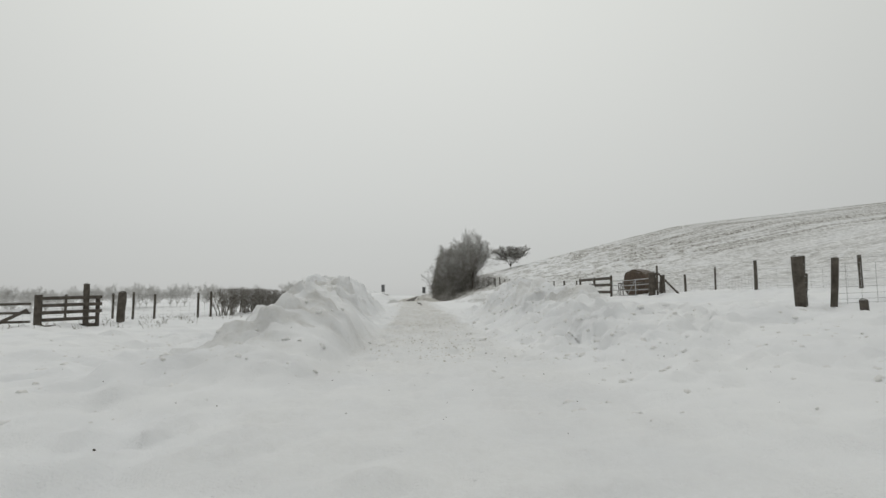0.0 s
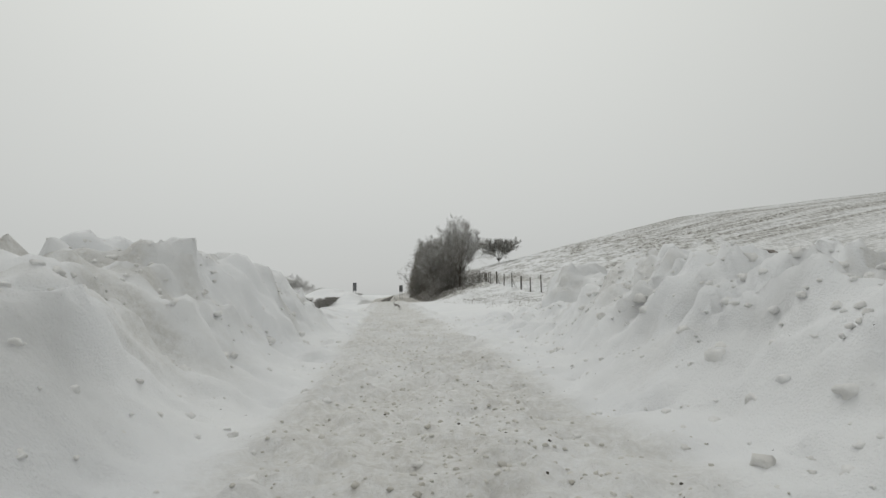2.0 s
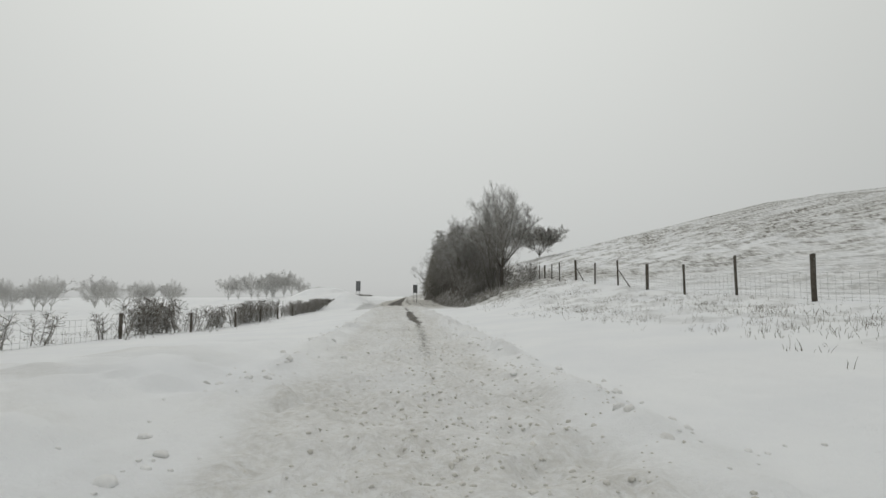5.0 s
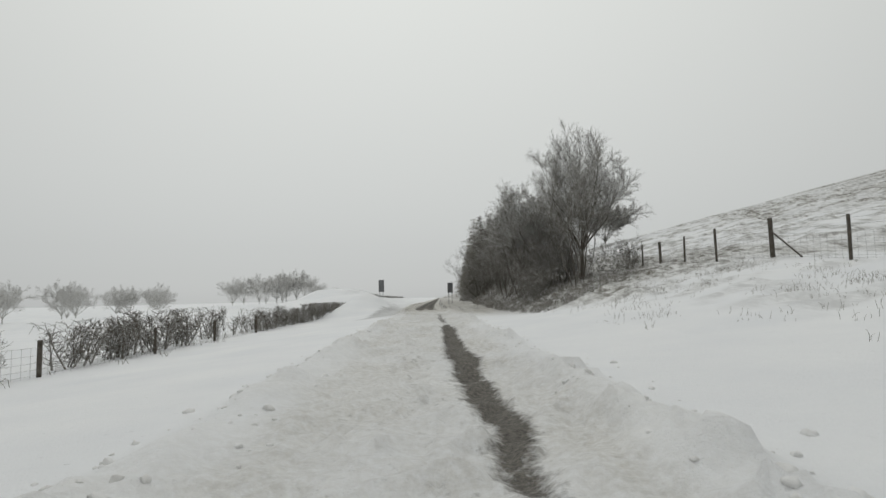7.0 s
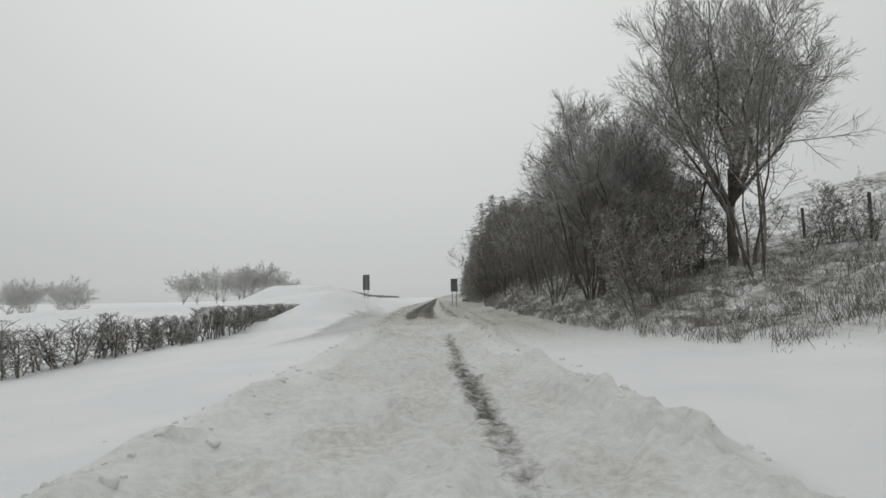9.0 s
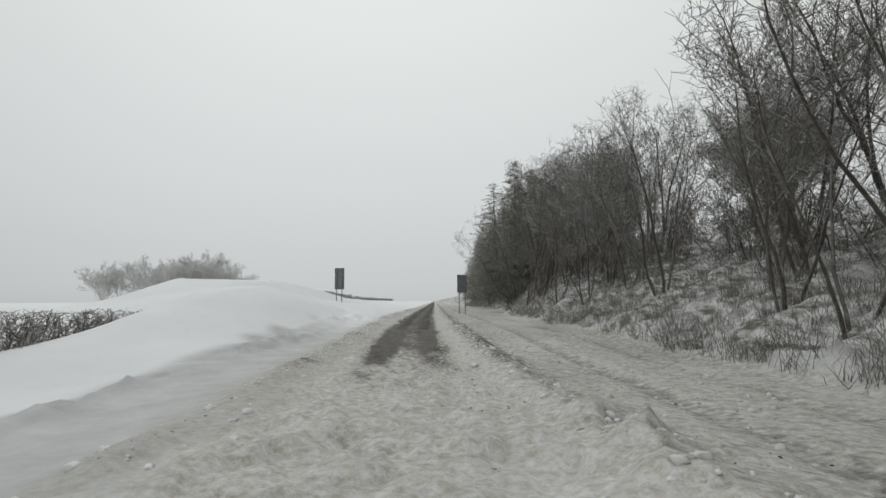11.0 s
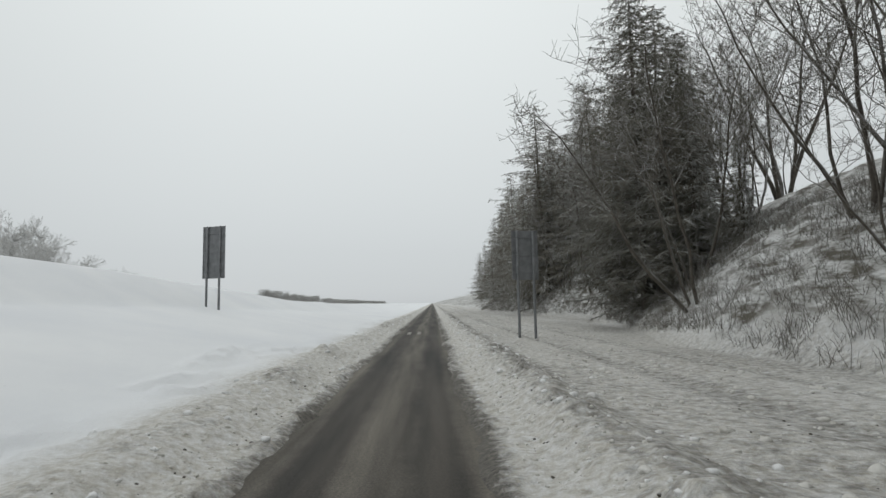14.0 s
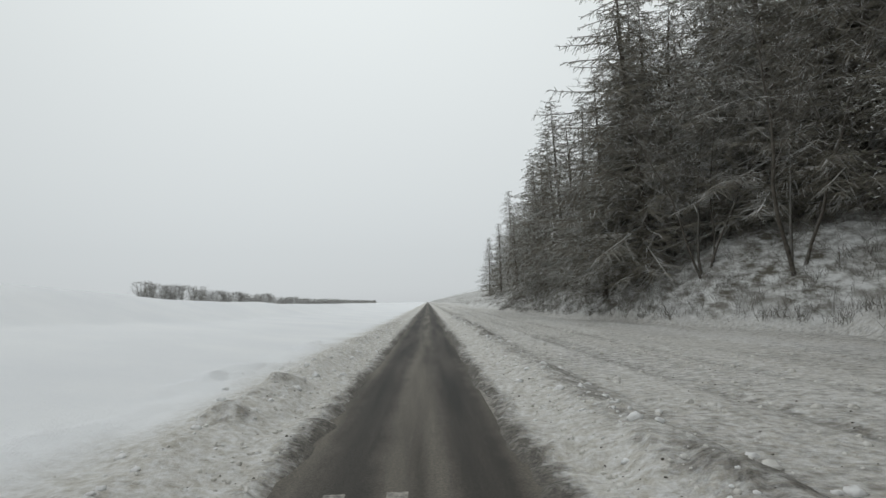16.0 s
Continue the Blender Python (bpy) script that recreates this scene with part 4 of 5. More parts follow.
round_post("post", (0, 0, 0), 1.2, 0.16, post_mat, stump, (0.06, 0), 64)
swung = base("field_gate", Matrix.Identity(4), "open wooden field gate with a diagonal brace, half in snow", "gate")
for k in range(4):
    lift = 0.08 + 0.33 * k
    plank("bar", (-13.6, 25.9, lift), (-17.2, 25.2, lift - 0.05), 0.09, 0.04, post_mat, swung)
plank("brace", (-13.7, 25.88, 0.85), (-15.2, 25.6, 0.05), 0.12, 0.05, post_mat, swung)
plank("brace", (-15.4, 25.55, 0.4), (-14.4, 25.75, -0.05), 0.08, 0.04, post_mat, swung)
back = base("wire_fence", Matrix.Identity(4), "slim grey posts and wire across a white field", "fence")
bp = [Vector((-24.5, 31.0, 0)), Vector((-18.9, 31.5, 0)), Vector((-16.0, 31.8, 0)), Vector((-13.9, 32.0, 0)), Vector((-12.95, 32.0, 0)), Vector((-12.0, 32.1, 0)), Vector((-10.0, 32.3, 0)), Vector((-9.5, 32.6, 0))]
for n, v in enumerate(bp):
    v.z = max(height(v.x, v.y), 0.05) if v.x > -20 else 0.2
    round_post("post", v, 1.28, 0.055, post_mat, back, (0.01 * (n % 3), 0), 70 + n)
for a, b in zip(bp, bp[1:]):
    netting("netting", a, b, 0.8, 6, 0.35, 0.0035, back)
    wire("top_wire", a + Vector((0, 0, 1.22)), b + Vector((0, 0, 1.22)), 0.004, back, 0.02)

# ---- hedge and its fence on the left ----


def hedge_bush(seed, tall, wide, stems, twigs, fine):
    rng = random.Random(seed)
    wood, spray = Tubes(), Tubes()
    for s in range(stems):
        p = Vector((rng.uniform(-0.25, 0.25), rng.uniform(-0.5, 0.5) * wide, -0.25))
        pts = bent(rng, p, Vector((rng.uniform(-0.25, 0.25), rng.uniform(-0.5, 0.5), 1)), tall * rng.uniform(0.8, 1.1), 5, 0.22, 0.15)
        wood.tube(pts, tapered(rng.uniform(0.018, 0.04), 0.008, 6), 5)
        for t in range(twigs):
            f = rng.uniform(0.25, 1.0)
            n = min(int(f * 5), 4)
            q = pts[n].lerp(pts[n + 1], f * 5 - n)
            tw = Vector((rng.uniform(-0.8, 0.8), rng.uniform(-1, 1), rng.uniform(-0.1, 0.9)))
            tp = bent(rng, q, tw, tall * rng.uniform(0.18, 0.42), 3, 0.35, 0.1)
            for w in tp:
                w.z = min(w.z, tall - 0.25 + rng.uniform(-0.04, 0.08))
                w.x = max(-0.5, min(0.5, w.x))
            spray.tube(tp, (0.011, 0.009, 0.007, 0.005), 3)
            for u in range(fine):
                k = rng.randint(0, 2)
                uq = tp[k].lerp(tp[k + 1], rng.random())
                up = bent(rng, uq, Vector((rng.uniform(-1, 1), rng.uniform(-1, 1), rng.uniform(-0.3, 1))), rng.uniform(0.12, 0.3), 1, 0.35, 0.1)
                for w in up:
                    w.z = min(w.z, tall - 0.22 + rng.uniform(-0.04, 0.08))
                    w.x = max(-0.55, min(0.55, w.x))
                spray.tube(up, (0.007, 0.004), 3)
    return wood, spray


def make_hedge(seed, tall, wide, stems, twigs, fine, m, label, mat=None):
    h = base("hedge_shrub", m, label, "hedge", "hedge along the field")
    w, s = hedge_bush(seed, tall, wide, stems, twigs, fine)
    link_mesh("branchwork", w.verts, w.faces, mat or hedge_mat, h)
    link_mesh("twig_mass", s.verts, s.faces, mat or hedge_mat, h)
    return h


dense = [make_hedge(200 + k, 1.45, 1.5, 9, 16, 5, pose(-10.2, 36.5 + 1.3 * k, height(-10.2, 36.5 + 1.3 * k) + 0.3, 0, 0, 0), "dense clipped leafless hawthorn hedge dusted with snow") for k in range(4)]
thin = [make_hedge(220 + k, 1.4, 1.6, 4, 11, 3, pose(-10.2, 60.9 + 17.2 * k, height(-10.2, 60.9 + 17.2 * k), 0, 0, 0), "sparse leafless hedge shrub with crooked stems in snow") for k in range(2)]
hr = random.Random(5)


def plant(src, x, y, s=1.0, sink=0.0, rz=None, sz=None, foot=None):
    turn = hr.uniform(0, 360) if rz is None else rz
    ob = copy_thing(src, pose(x, y, (height(x, y) if foot is None else foot) - sink, 0, 0, turn))
    ob.scale = (s, s, sz or s)
    return ob


y = 41.7
k = 0
while y < 60.5:
    plant(dense[k % 4], -10.2 + hr.uniform(-0.1, 0.1), y, 1.0, 0.05, hr.choice((0, 180)), 1.3 if y < 50 else 1.15)
    y += 1.25
    k += 1
shrubby = [make_hedge(230 + k, 1.55, 1.5, 7, 15, 6, pose(-10.2, 84.4 + 1.3 * k, height(-10.2, 84.4 + 1.3 * k), 0, 0, 0), "bushy leafless hedge shrub with crooked stems in snow") for k in range(3)]
for y in (63.5, 66.0, 69.0, 77.4, 96.6, 98.6):
    plant(thin[k % 2], -10.2 + hr.uniform(-0.2, 0.2), y, 0.9, 0.1, hr.choice((0, 180)))
    k += 1
for y in (71.4, 72.6, 73.8, 75.0, 87.6, 89.0, 90.4, 91.8, 94.8):
    plant(shrubby[k % 3], -10.3 + hr.uniform(-0.2, 0.2), y, 1.05, 0.05, hr.choice((0, 180)), 1.15)
    k += 1
plant(shrubby[1], -10.2, 79.8, 0.9, 0.05, 0, 1.0)
plant(shrubby[2], -10.2, 81.1, 0.75, 0.05, 180, 0.95)
y = 100.6
while y < 128.5:
    if y < 107:
        plant(shrubby[k % 3], -10.2 + hr.uniform(-0.15, 0.15), y, 1.0, 0.06, hr.choice((0, 180)), 0.88 + 0.06 * (k % 4))
        y += 1.4
    else:
        plant(dense[k % 4], -10.2 + hr.uniform(-0.15, 0.15), y, 1.0, 0.08, hr.choice((0, 180)), 0.92 + 0.04 * (k % 3), None if y < 112 else -0.15)
        y += 1.3
    k += 1
hedge_fence = base("wire_fence", Matrix.Identity(4), "short square posts and stock netting along a hedge in snow", "fence")
hp = [Vector((-9.6, yy, 0)) for yy in (62.0, 69.0, 75.5, 82.3, 88.0, 93.2, 98.8)]
for n, v in enumerate(hp):
    v.z = height(v.x, v.y)
    bm = bmesh.new()
    box(bm, pose(v.x, v.y, v.z + 0.3, 0, 0, n * 7), 0.1, 0.1, 1.25, 0.012)
    part("post", bm, post_mat, hedge_fence)
for a, b in zip(hp, hp[1:]):
    netting("netting", a - Vector((0, 0, 0.1)), b - Vector((0, 0, 0.1)), 0.78, 6, 0.3, 0.004, hedge_fence)

# ---- trees ----
ASH = [make_tree("ash_tree", spreading(300 + k, 9.7 - 1.3 * k, 3.6 - 0.5 * k, 0.24, (11, 12, 11, 12), 0.06, 0.95), pose(10.9 - 3.4 * k, 108.0 + 4.5 * k, height(10.9 - 3.4 * k, 108 + 4.5 * k) - 0.1), "round-headed bare ash tree with a fan of frosted twigs", "tree", "roadside wood", (bark_mat, hoar_fog_mat)) for k in range(2)]
TALL = [make_tree("ash_tree", deciduous(306 + k, 11.6, 5, 0.34, 0.36, limbs=12, twigs=7, fine=5, reach=0.34, width=0.7, thick=1.0), pose(11.6 - 0.6 * k, 122.0 + 14 * k, height(11.6 - 0.6 * k, 122 + 14 * k) - 0.1) @ Matrix.Scale(0.72, 4), "tall bare broadleaf tree with frosted twigs on a snowy bank", "tree", "roadside wood", (bark_mat, twig_mat)) for k in range(2)]
MULTI = [make_tree("birch_tree", deciduous(320 + k, 8.6, 3 + k % 2, 0.28, 0.40, limbs=11, twigs=6, fine=5, width=0.5, reach=0.36, thick=1.0), pose(7.2 + 0.7 * k, 113.0 + 4.1 * k, height(7.2 + 0.7 * k, 113 + 4.1 * k) - 0.1), "slender bare many-stemmed tree on a snowy bank", "tree", "roadside wood", (bark_mat, twig_mat)) for k in range(3)]
SHRUB = [make_tree("thicket_shrub", deciduous(340 + k, 3.4, 6, 0.7, 0.12, limbs=7, twigs=6, fine=5, width=0.6), pose(6.8 + k, 106.0 + 3 * k, height(6.8 + k, 106 + 3 * k) - 0.1), "tangled bare thicket shrub dusted with snow", "shrub", "roadside wood", (bark_mat, twig_mat)) for k in range(2)]
LARCH = [make_tree("larch_tree", conifer(360 + k, 13.0 - k, 3.9, 0.5, 15), pose(9.5 + k, 186.0 + 5 * k, height(9.5 + k, 186 + 5 * k) - 0.1), "tall brown-grey larch with drooping frosted branches", "tree", "roadside wood", (bark_mat, needle_mat)) for k in range(3)]
SPRUCE = [make_tree("spruce_tree", conifer(370 + k, 14.0 - 1.5 * k, 4.1, 0.55, 24, 0.02, 15, 0.014), pose(7.7 + 1.6 * k, 161.4 + 2.0 * k, height(7.7 + 1.6 * k, 161.4 + 2.0 * k) - 0.1), "tall dark spruce with dense drooping branches dusted with snow", "tree", "roadside wood", (bark_mat, spruce_mat)) for k in range(2)]
EVER = [make_tree("ivy_clad_tree", leafy(380 + k, 8.4 - k, 2.6, 24000, 0.044), pose(9.5 - 0.4 * k, 146.0 + 22.4 * k, height(9.5 - 0.4 * k, 146.0 + 22.4 * k) - 0.1), "dark evergreen tree with dense small leaves and snow", "tree", "roadside wood", (bark_mat, leaf_mat)) for k in range(2)]
tr = random.Random(11)


def wood(src, x, y, s):
    # open birch-grown bank between two conifer stands, placed to fit the camera's view
    if src in LARCH and 164.5 < y < 172:
        src, s = MULTI[int(y) % 3], s * 0.8
    # larches right of this camera sight line are moved left of it
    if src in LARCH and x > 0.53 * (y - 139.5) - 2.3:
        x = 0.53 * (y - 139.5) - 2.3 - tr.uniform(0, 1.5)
    if (src in LARCH or src in SPRUCE) and 164.5 < y < 184:
        x = max(x, float(bank_base(y)) + (4.2 if y > 168 else 3.4))
    if src in LARCH and y > 185:
        s *= 0.92
    ob = plant(src, x, y, s, 0.1)
    ob.rotation_euler.x, ob.rotation_euler.y = tr.uniform(-0.05, 0.05), tr.uniform(-0.05, 0.05)
    return ob


# the clump where the field fence ends
for x, yy, s, src in ((9.2, 113.5, 0.8, 1), (10.8, 125.5, 0.6, 1)):
    wood(ASH[src], x, yy, s)
for n in range(10):
    yy = 157 + n * 2.6 + tr.uniform(-0.8, 0.8)
    wood(SPRUCE[n % 2], float(bank_base(yy)) + tr.uniform(2.2, 4.2), yy, tr.uniform(0.24, 0.38))
for x, yy, s in ((13.2, 104.6, 0.62), (14.0, 107.0, 0.7), (12.6, 106.2, 0.55), (8.6, 107.4, 1.1), (10.1, 109.2, 1.2), (9.0, 110.0, 1.25), (12.2, 110.0, 0.9), (7.4, 109.0, 1.0)):
    wood(SHRUB[int(yy) % 2], x, yy, s)
for n in range(14):
    yy = 112 + n * 2.7 + tr.uniform(-0.5, 0.5)
    wood(SHRUB[n % 2], float(bank_base(yy)) + tr.uniform(4.5, 8.5), yy, tr.uniform(0.7, 1.1))
for n in range(13):
    yy = 105 + n * 3.5 + tr.uniform(-0.5, 0.5)
    wood(SHRUB[n % 2], float(bank_base(yy)) + tr.uniform(1.6, 5.0) , yy, tr.uniform(0.6, 1.0))
for n in range(21):
    yy = 104 + n * 2.2 + tr.uniform(-0.6, 0.6)
    off = tr.choice((1.6, 2.6, 4.0, 5.0) if yy < 122 else (1.6, 3.0, 5.0, 6.5, 8.0)) + tr.uniform(-0.4, 0.8)
    wood(MULTI[n % 3], float(bank_base(yy)) + off, yy, (tr.uniform(0.5, 0.68) + 0.06 * min(off, 6)) * (1.0 if yy < 132 else 0.85))
for x, yy, s, src in ((9.6, 139.5, 0.55, 1), (9.8, 147.5, 0.8, 0)):
    wood(EVER[src], x, yy, s)
for x, yy, s, src in ((8.6, 145.0, 0.75, 1), (8.4, 136.5, 0.7, 1), (10.4, 141.0, 0.62, 0)):
    wood(ASH[src], x, yy, s)
for x, yy, s in ((7.6, 140.2, 0.95), (8.6, 143.0, 1.0), (7.9, 133.5, 0.9), (9.6, 147.5, 0.9), (7.2, 148.5, 0.62), (6.1, 146.0, 1.16), (6.9, 143.8, 1.1), (8.4, 140.8, 0.95), (7.6, 148.0, 1.1), (8.9, 151.5, 1.0)):
    wood(MULTI[int(yy) % 3], x, yy, s)
leaning = copy_thing(MULTI[0], pose(6.7, 155.4, height(6.7, 155.4) - 0.1, 0, -24, 0) @ Matrix.Rotation(0.8, 4, "Z"))
tagged(leaning, "slender bare tree leaning out over the verge", "tree", "roadside wood")
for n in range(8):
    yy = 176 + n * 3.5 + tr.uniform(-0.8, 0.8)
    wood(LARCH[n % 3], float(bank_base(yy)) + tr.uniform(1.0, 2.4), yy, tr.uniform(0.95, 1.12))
for n in range(8):
    yy = 158 + n * 3.2 + tr.uniform(-0.6, 0.6)
    wood(MULTI[n % 3], float(bank_base(yy)) + tr.choice((2.2, 4.5, 8.0)) + tr.uniform(-0.5, 0.8), yy, tr.uniform(0.8, 1.15))
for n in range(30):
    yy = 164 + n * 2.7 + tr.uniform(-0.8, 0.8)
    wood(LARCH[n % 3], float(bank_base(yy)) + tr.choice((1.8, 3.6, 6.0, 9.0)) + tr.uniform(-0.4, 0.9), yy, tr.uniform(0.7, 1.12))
for n in range(6):
    yy = 166 + n * 5 + tr.uniform(-1, 1)
    wood(TALL[n % 2], float(bank_base(yy)) + tr.uniform(6, 9), yy, tr.uniform(0.8, 1.05))
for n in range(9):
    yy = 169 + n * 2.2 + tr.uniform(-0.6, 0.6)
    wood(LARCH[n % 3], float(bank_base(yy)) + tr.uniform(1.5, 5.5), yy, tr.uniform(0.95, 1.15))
for n in range(12):
    yy = 166 + n * 4.0 + tr.uniform(-1.5, 1.5)
    wood(SPRUCE[n % 2], float(bank_base(yy)) + tr.uniform(2.8, 5.5), yy, tr.uniform(0.3, 0.5))
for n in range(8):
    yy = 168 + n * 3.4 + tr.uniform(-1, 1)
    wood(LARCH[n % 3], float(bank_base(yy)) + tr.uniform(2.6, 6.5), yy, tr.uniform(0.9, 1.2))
for x, yy, s in ((8.8, 159.2, 0.62), (9.6, 162.6, 0.75), (12.4, 149.4, 0.7)):
    wood(SPRUCE[int(yy) % 2], x, yy, s)
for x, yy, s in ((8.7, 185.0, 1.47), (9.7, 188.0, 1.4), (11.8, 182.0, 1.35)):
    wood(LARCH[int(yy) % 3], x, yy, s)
# flat-topped pine on the hillside
pine = make_tree("pine_tree", spreading(391, 4.9, 4.6, 0.14, (14, 13, 11, 8), 0.3, 3.0), pose(24.8, 148.0, height(24.8, 148.0) - 0.1), "wind-swept flat-topped pine on a white hillside", "tree", "", (bark_mat, hoar_fog_mat))

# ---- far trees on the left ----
# their paleness is mostly fog painted into the twig material
FARL = [make_tree("hawthorn_tree", spreading(400 + k, 4.7, 2.5, 0.26, (9, 9, 8, 6), 0.16, 1.5), pose(-24.5 - 4.2 * k, 171.5, height(-24.5 - 4.2 * k, 171.5) - 0.1), "wind-shaped bare hawthorn tree, frosted and painted pale for fog", "tree", "far trees", (rime_fog_mat, rime_fog_mat)) for k in range(2)]
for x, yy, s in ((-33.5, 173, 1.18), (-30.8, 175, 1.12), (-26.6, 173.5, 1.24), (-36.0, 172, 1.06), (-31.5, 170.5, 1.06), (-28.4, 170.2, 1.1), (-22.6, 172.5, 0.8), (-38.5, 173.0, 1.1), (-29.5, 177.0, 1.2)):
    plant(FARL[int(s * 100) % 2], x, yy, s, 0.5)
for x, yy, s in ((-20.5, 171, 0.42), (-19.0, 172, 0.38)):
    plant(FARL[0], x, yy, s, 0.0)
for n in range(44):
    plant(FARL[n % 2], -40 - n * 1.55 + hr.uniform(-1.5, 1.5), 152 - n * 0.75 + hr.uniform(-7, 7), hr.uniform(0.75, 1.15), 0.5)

# ---- low heathery hedge beyond the left field ----
# the paler twig material paints in the fog over this far hedge
frosted = [make_hedge(240 + k, 1.45, 1.7, 8, 14, 6, pose(-16.0, 190.0 + 1.5 * k, height(-16.0, 190.0 + 1.5 * k) - 0.2), "low heathery hedge painted pale for fog in a snowfield", hoar_fog_mat) for k in range(2)]
for n in range(66):
    yy = 193 + n * 2.1
    xx = -16.0 - 0.02 * n + hr.uniform(-0.3, 0.3)
    plant(frosted[n % 2], xx, yy, 1.2, (0.3 if n < 10 else 0.5) + hr.uniform(-0.15, 0.15), hr.choice((0, 180)), 1.0)

# ---- loose snow, grass and undergrowth ----


def clods(count, seed, place, lo, hi, detail=2, sink=0.2):
    rng = random.Random(seed)
    verts, faces = [], []
    ico = bmesh.new()
    bmesh.ops.create_icosphere(ico, subdivisions=detail, radius=1.0)
    pv = [v.co.copy() for v in ico.verts]
    pf = [tuple(v.index for v in f.verts) for f in ico.faces]
    ico.free()
    for _ in range(count):
        x, y = place(rng)
        r = lo * (hi / lo) ** (rng.random() ** 2.2)
        c = Vector((x, y, 0))
        turn = Euler((rng.uniform(0, 6), rng.uniform(0, 6), rng.uniform(0, 6))).to_matrix()
        n0 = len(verts)
        off = Vector((rng.uniform(0, 50), rng.uniform(0, 50), rng.uniform(0, 50)))
        for p in pv:
            q = turn @ (p * (1 + 0.7 * noise.noise(p * 1.5 + off) + 0.25 * noise.noise(p * 4.0 + off)))
            verts.append(c + Vector((q.x * r, q.y * r, q.z * r * 0.75)))
        faces += [tuple(n0 + i for i in f) for f in pf]
    arr = np.array(verts)
    cen = arr.reshape(-1, len(pv), 3)
    mid = cen[:, :, :2].mean(1)
    zz = top(mid[:, 0], mid[:, 1])
    size = (cen[:, :, 2].max(1) - cen[:, :, 2].min(1)) * 0.2
    arr[:, 2] += np.repeat(zz - size * sink, len(pv))
    return arr.tolist(), faces


def along(lo, hi, left, right, jitter):
    def place(rng):
        y = rng.uniform(lo, hi)
        x = float(lane(y)) + (left if rng.random() < 0.5 else right) + rng.gauss(0, jitter)
        return x, y
    return place


def build_clod(nt, bsdf):
    nt.links.new(ramp_node(nt, noise_node(nt, 3.0, 4), [(0.3, (0.66, 0.65, 0.63)), (0.65, (0.78, 0.78, 0.78))]), bsdf.inputs["Base Color"])
    bsdf.inputs["Roughness"].default_value = 0.8
    bump_node(nt, bsdf, noise_node(nt, 30, 5, 0.7), 0.6, 0.02)


def build_crumb(nt, bsdf):
    nt.links.new(ramp_node(nt, noise_node(nt, 4.0, 4), [(0.3, (0.48, 0.46, 0.415)), (0.65, (0.68, 0.665, 0.63))]), bsdf.inputs["Base Color"])
    bsdf.inputs["Roughness"].default_value = 0.8
    bump_node(nt, bsdf, noise_node(nt, 40, 5, 0.7), 0.6, 0.015)


soil_mat = material("wet_soil", bark((0.035, 0.029, 0.022), (0.09, 0.075, 0.058), 0.3, 0.6, 1.0))
clod_mat = material("loose_snow", build_clod)
crumb_mat = material("slush_crumbs", build_crumb)
for lo, hi, l, r, j, n in ((46, 112, -1.95, 2.05, 0.35, 1100), (112, 200, -1.75, 1.85, 0.32, 1400), (12, 46, -2.4, 2.6, 0.9, 350)):
    v, f = clods(n, 500 + lo, along(lo, hi, l, r, j), 0.015, 0.065)
    tagged(link_mesh("snow_clods", v, f, clod_mat, smooth=True), "loose lumps of ploughed snow along the road edge", "snow", kind="stuff")
v, f = clods(2400, 600, lambda rng: (rng.triangular(0.2, 5.4, 1.6), rng.uniform(106, 200)), 0.010, 0.06)
tagged(link_mesh("snow_clods", v, f, crumb_mat, smooth=True), "scattered lumps of grey snow on the verge", "snow", kind="stuff")
v, f = clods(2600, 602, lambda rng: (rng.choice((rng.triangular(0.0, 5.2, 2.4), float(lane(130)) + rng.choice((-1, 1)) * rng.gauss(1.35, 0.22))), rng.uniform(112, 190)), 0.006, 0.018, 1)
tagged(link_mesh("soil_crumbs", v, f, soil_mat), "dark wet crumbs of soil and grit in slush", "soil", kind="stuff")
v, f = clods(380, 603, lambda rng: (rng.triangular(-9.0, 10.0, 2.0), rng.triangular(6, 46, 16)), 0.006, 0.016, 1)
tagged(link_mesh("soil_crumbs", v, f, soil_mat, smooth=True), "dark specks of soil thrown over ploughed snow", "soil", kind="stuff")
v, f = clods(7000, 605, lambda rng: (float(lane(36)) + rng.uniform(-1.6, 1.9) * rng.random() ** 0.5, rng.uniform(14, 70)), 0.01, 0.032, 1)
tagged(link_mesh("snow_crumbs", v, f, crumb_mat, smooth=True), "churned beige crumbs of slush on a packed lane", "snow", kind="stuff")
v, f = clods(6500, 604, lambda rng: (float(lane(140)) + rng.choice((-1, 1)) * (1.1 + abs(rng.gauss(0, 0.45))), rng.uniform(116, 192)), 0.008, 0.034, 1)
tagged(link_mesh("slush_crumbs", v, f, crumb_mat, smooth=True), "beige frozen crumbs of slush heaped along the tyre tracks", "snow", kind="stuff")
v, f = clods(3000, 610, lambda rng: (rng.choice((rng.gauss(-3.4, 1.1), rng.gauss(4.8, 1.1), rng.gauss(5.6, 0.9))), rng.triangular(13, 46, 30)), 0.02, 0.095, 2, 1.4)
tagged(link_mesh("snow_blocks", v, f, clod_mat, smooth=True), "tumbled blocks of ploughed snow on the banks", "snow", kind="stuff")
v, f = clods(1500, 611, lambda rng: (rng.choice((rng.uniform(-9, -1.5), rng.triangular(1.5, 12, 4), rng.triangular(1.5, 12, 4))), rng.triangular(8, 26, 15)), 0.012, 0.07, 2, 0.9)
tagged(link_mesh("snow_lumps", v, f, clod_mat, smooth=True), "scattered lumps of trodden snow by the lane end", "snow", kind="stuff")


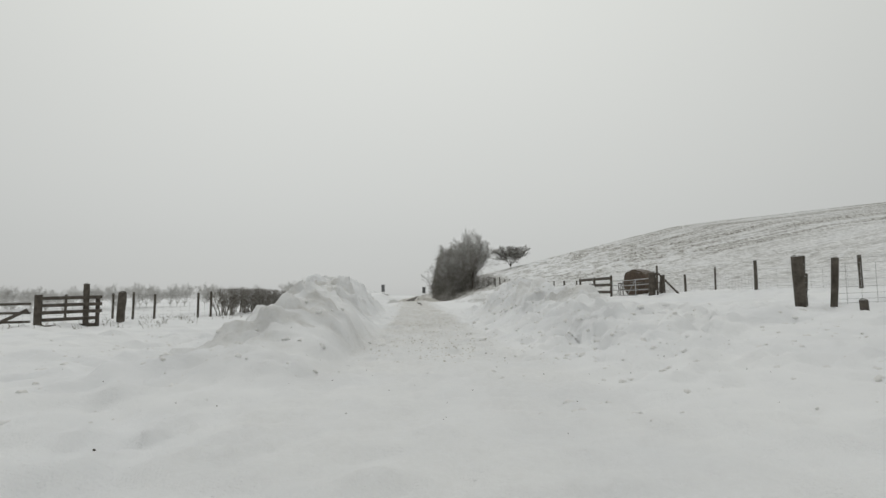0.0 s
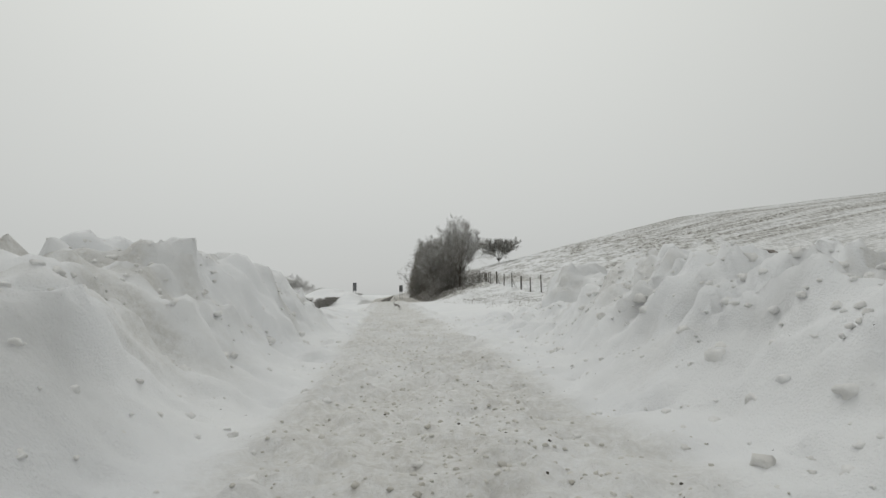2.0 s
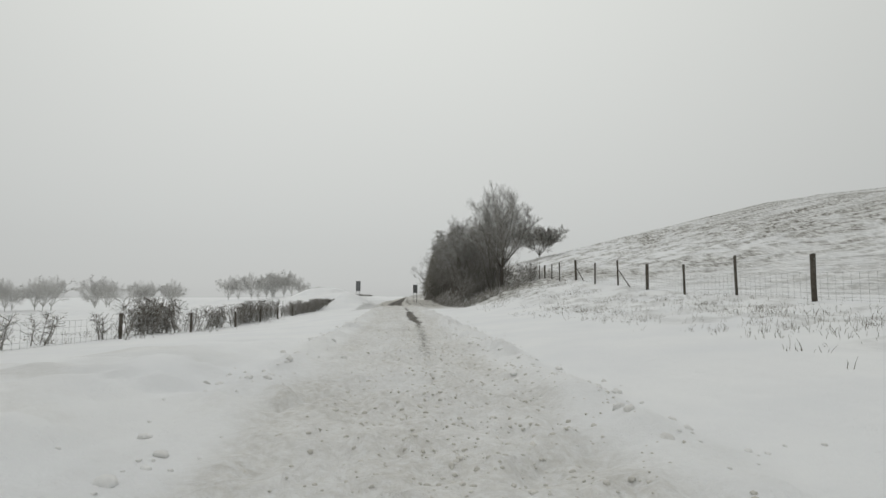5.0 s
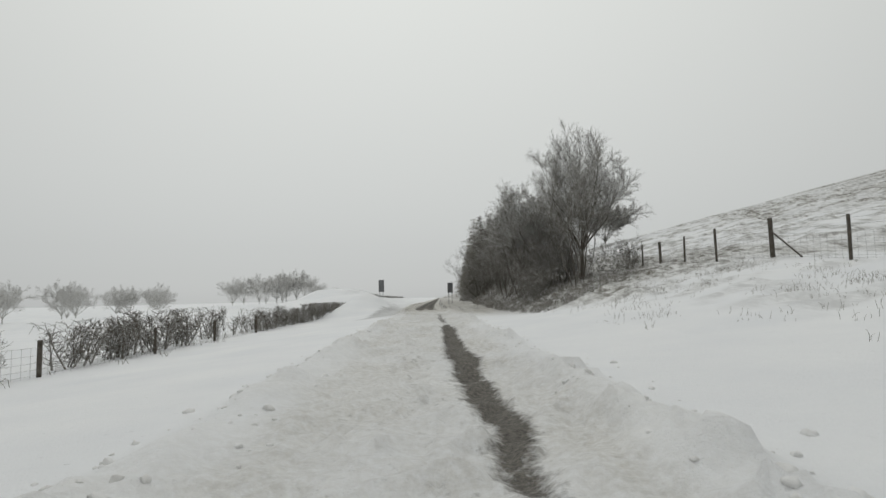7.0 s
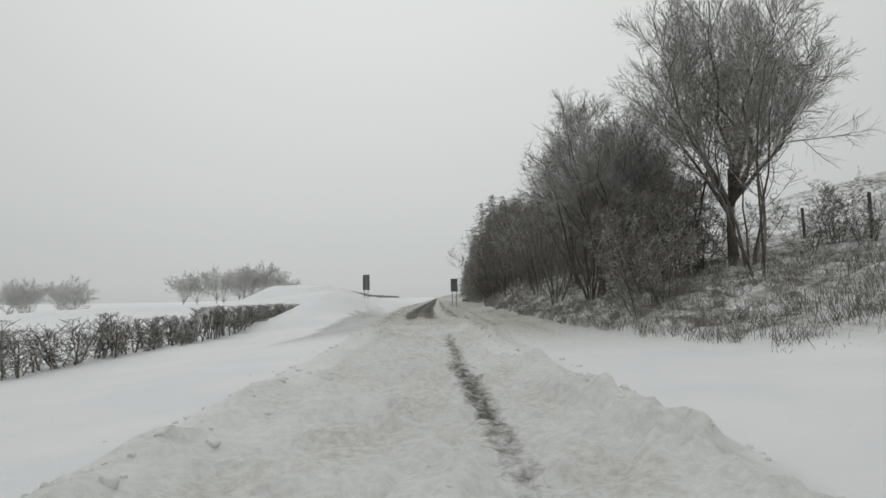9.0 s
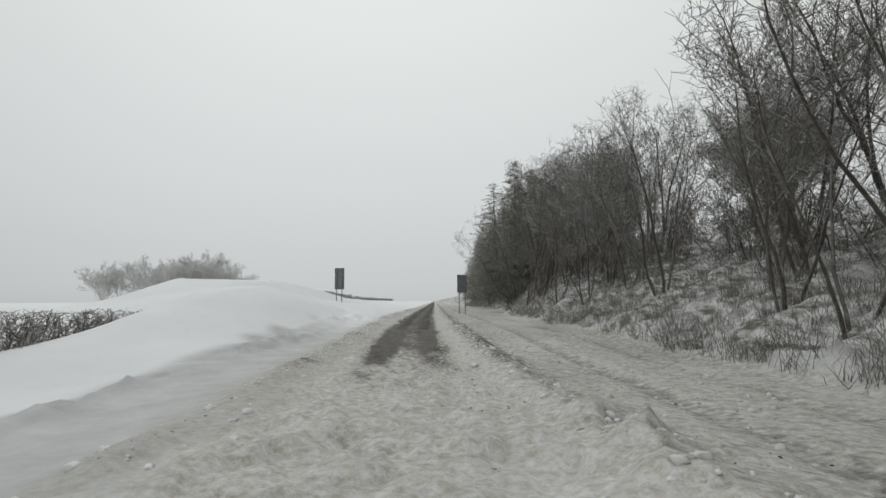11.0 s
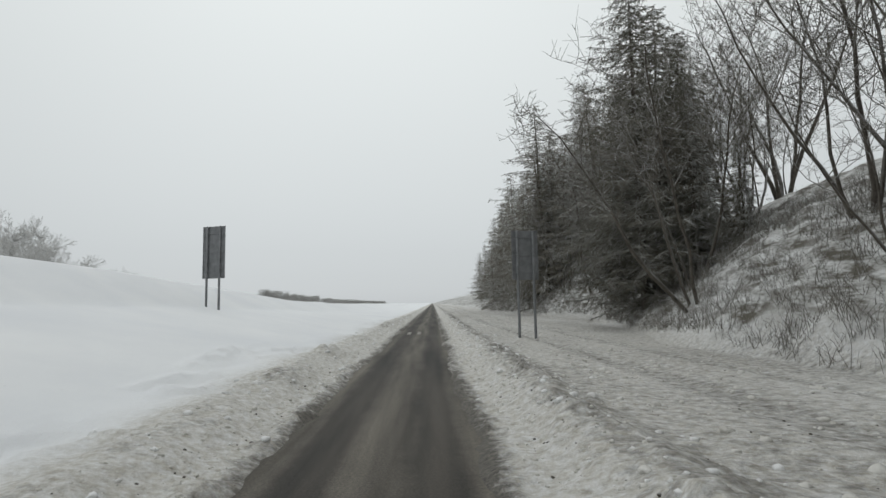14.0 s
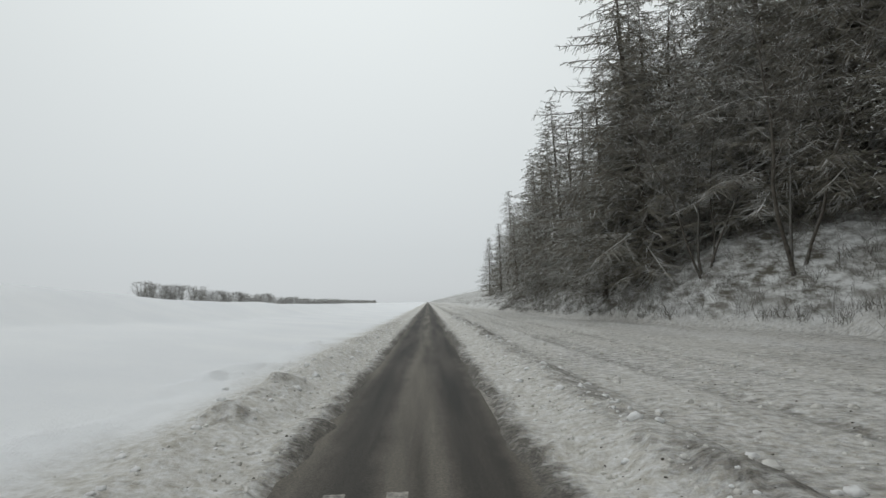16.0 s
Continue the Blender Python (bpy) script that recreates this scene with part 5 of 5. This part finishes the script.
def blades(count, seed, place, lo, hi, r, per=5, lean=0.5):
    rng = random.Random(seed)
    pts = [place(rng) for _ in range(count)]
    zs = top([p[0] for p in pts], [p[1] for p in pts])
    t = Tubes()
    for (x, y), z in zip(pts, zs):
        for _ in range(per):
            p = Vector((x + rng.gauss(0, 0.09), y + rng.gauss(0, 0.09), z - 0.03))
            h = rng.uniform(lo, hi)
            w = Vector((rng.gauss(0, lean), rng.gauss(0, lean), 1)).normalized()
            q = p + w * h * 0.6
            e = q + (w + Vector((rng.gauss(0, lean), rng.gauss(0, lean), -0.3))).normalized() * h * 0.4
            t.tube([p, q, e], (r, r * 0.8, r * 0.3), 3)
    return t


CLUMPS = [(random.Random(900 + k).triangular(5.6, 13.2, 10.6), random.Random(950 + k).uniform(46, 100)) for k in range(190)]


def slope_place(rng):
    x, y = rng.choice(CLUMPS)
    return x + rng.gauss(0, 0.5), y + rng.gauss(0, 0.9)


t = blades(1900, 700, slope_place, 0.06, 0.24, 0.0042, 3, 0.3)
tagged(link_mesh("dead_grass", t.verts, t.faces, grass_mat), "tufts of dead grass poking through snow", "grass", kind="stuff")


def bank_place(rng):
    y = rng.uniform(97, 215)
    return float(bank_base(y)) + 0.2 + 6.0 * rng.random() ** 1.3, y


t = blades(7600, 710, bank_place, 0.12, 0.62, 0.005, 8, 0.42)
tagged(link_mesh("undergrowth", t.verts, t.faces, hedge_mat), "tangle of dead stems and brambles on a snowy bank", "undergrowth", kind="stuff")


def left_place(rng):
    return rng.uniform(-14, -8.6), rng.choice((rng.uniform(24, 36), rng.uniform(60, 96)))


t = blades(160, 720, left_place, 0.12, 0.35, 0.007, 4)
tagged(link_mesh("dead_grass", t.verts, t.faces, grass_mat), "sparse dead stalks in snow below a hedge", "grass", kind="stuff")

# ---- worn paint on the cleared road ----
mark = base("road_marking", Matrix.Identity(4), "worn white paint bars on wet asphalt", "road marking")
for x0, y0, w, l in ((-1.78, 162.3, 0.14, 1.7), (-1.37, 162.3, 0.14, 1.7), (-0.42, 159.8, 0.09, 4.0), (-0.66, 160.4, 0.4, 0.1), (-0.66, 161.6, 0.4, 0.1), (-0.42, 165.5, 0.09, 3.0)):
    bm = bmesh.new()
    box(bm, pose(x0, y0 + l / 2, 0.0), w, l, 0.006)
    part("bar", bm, marking_mat, mark)
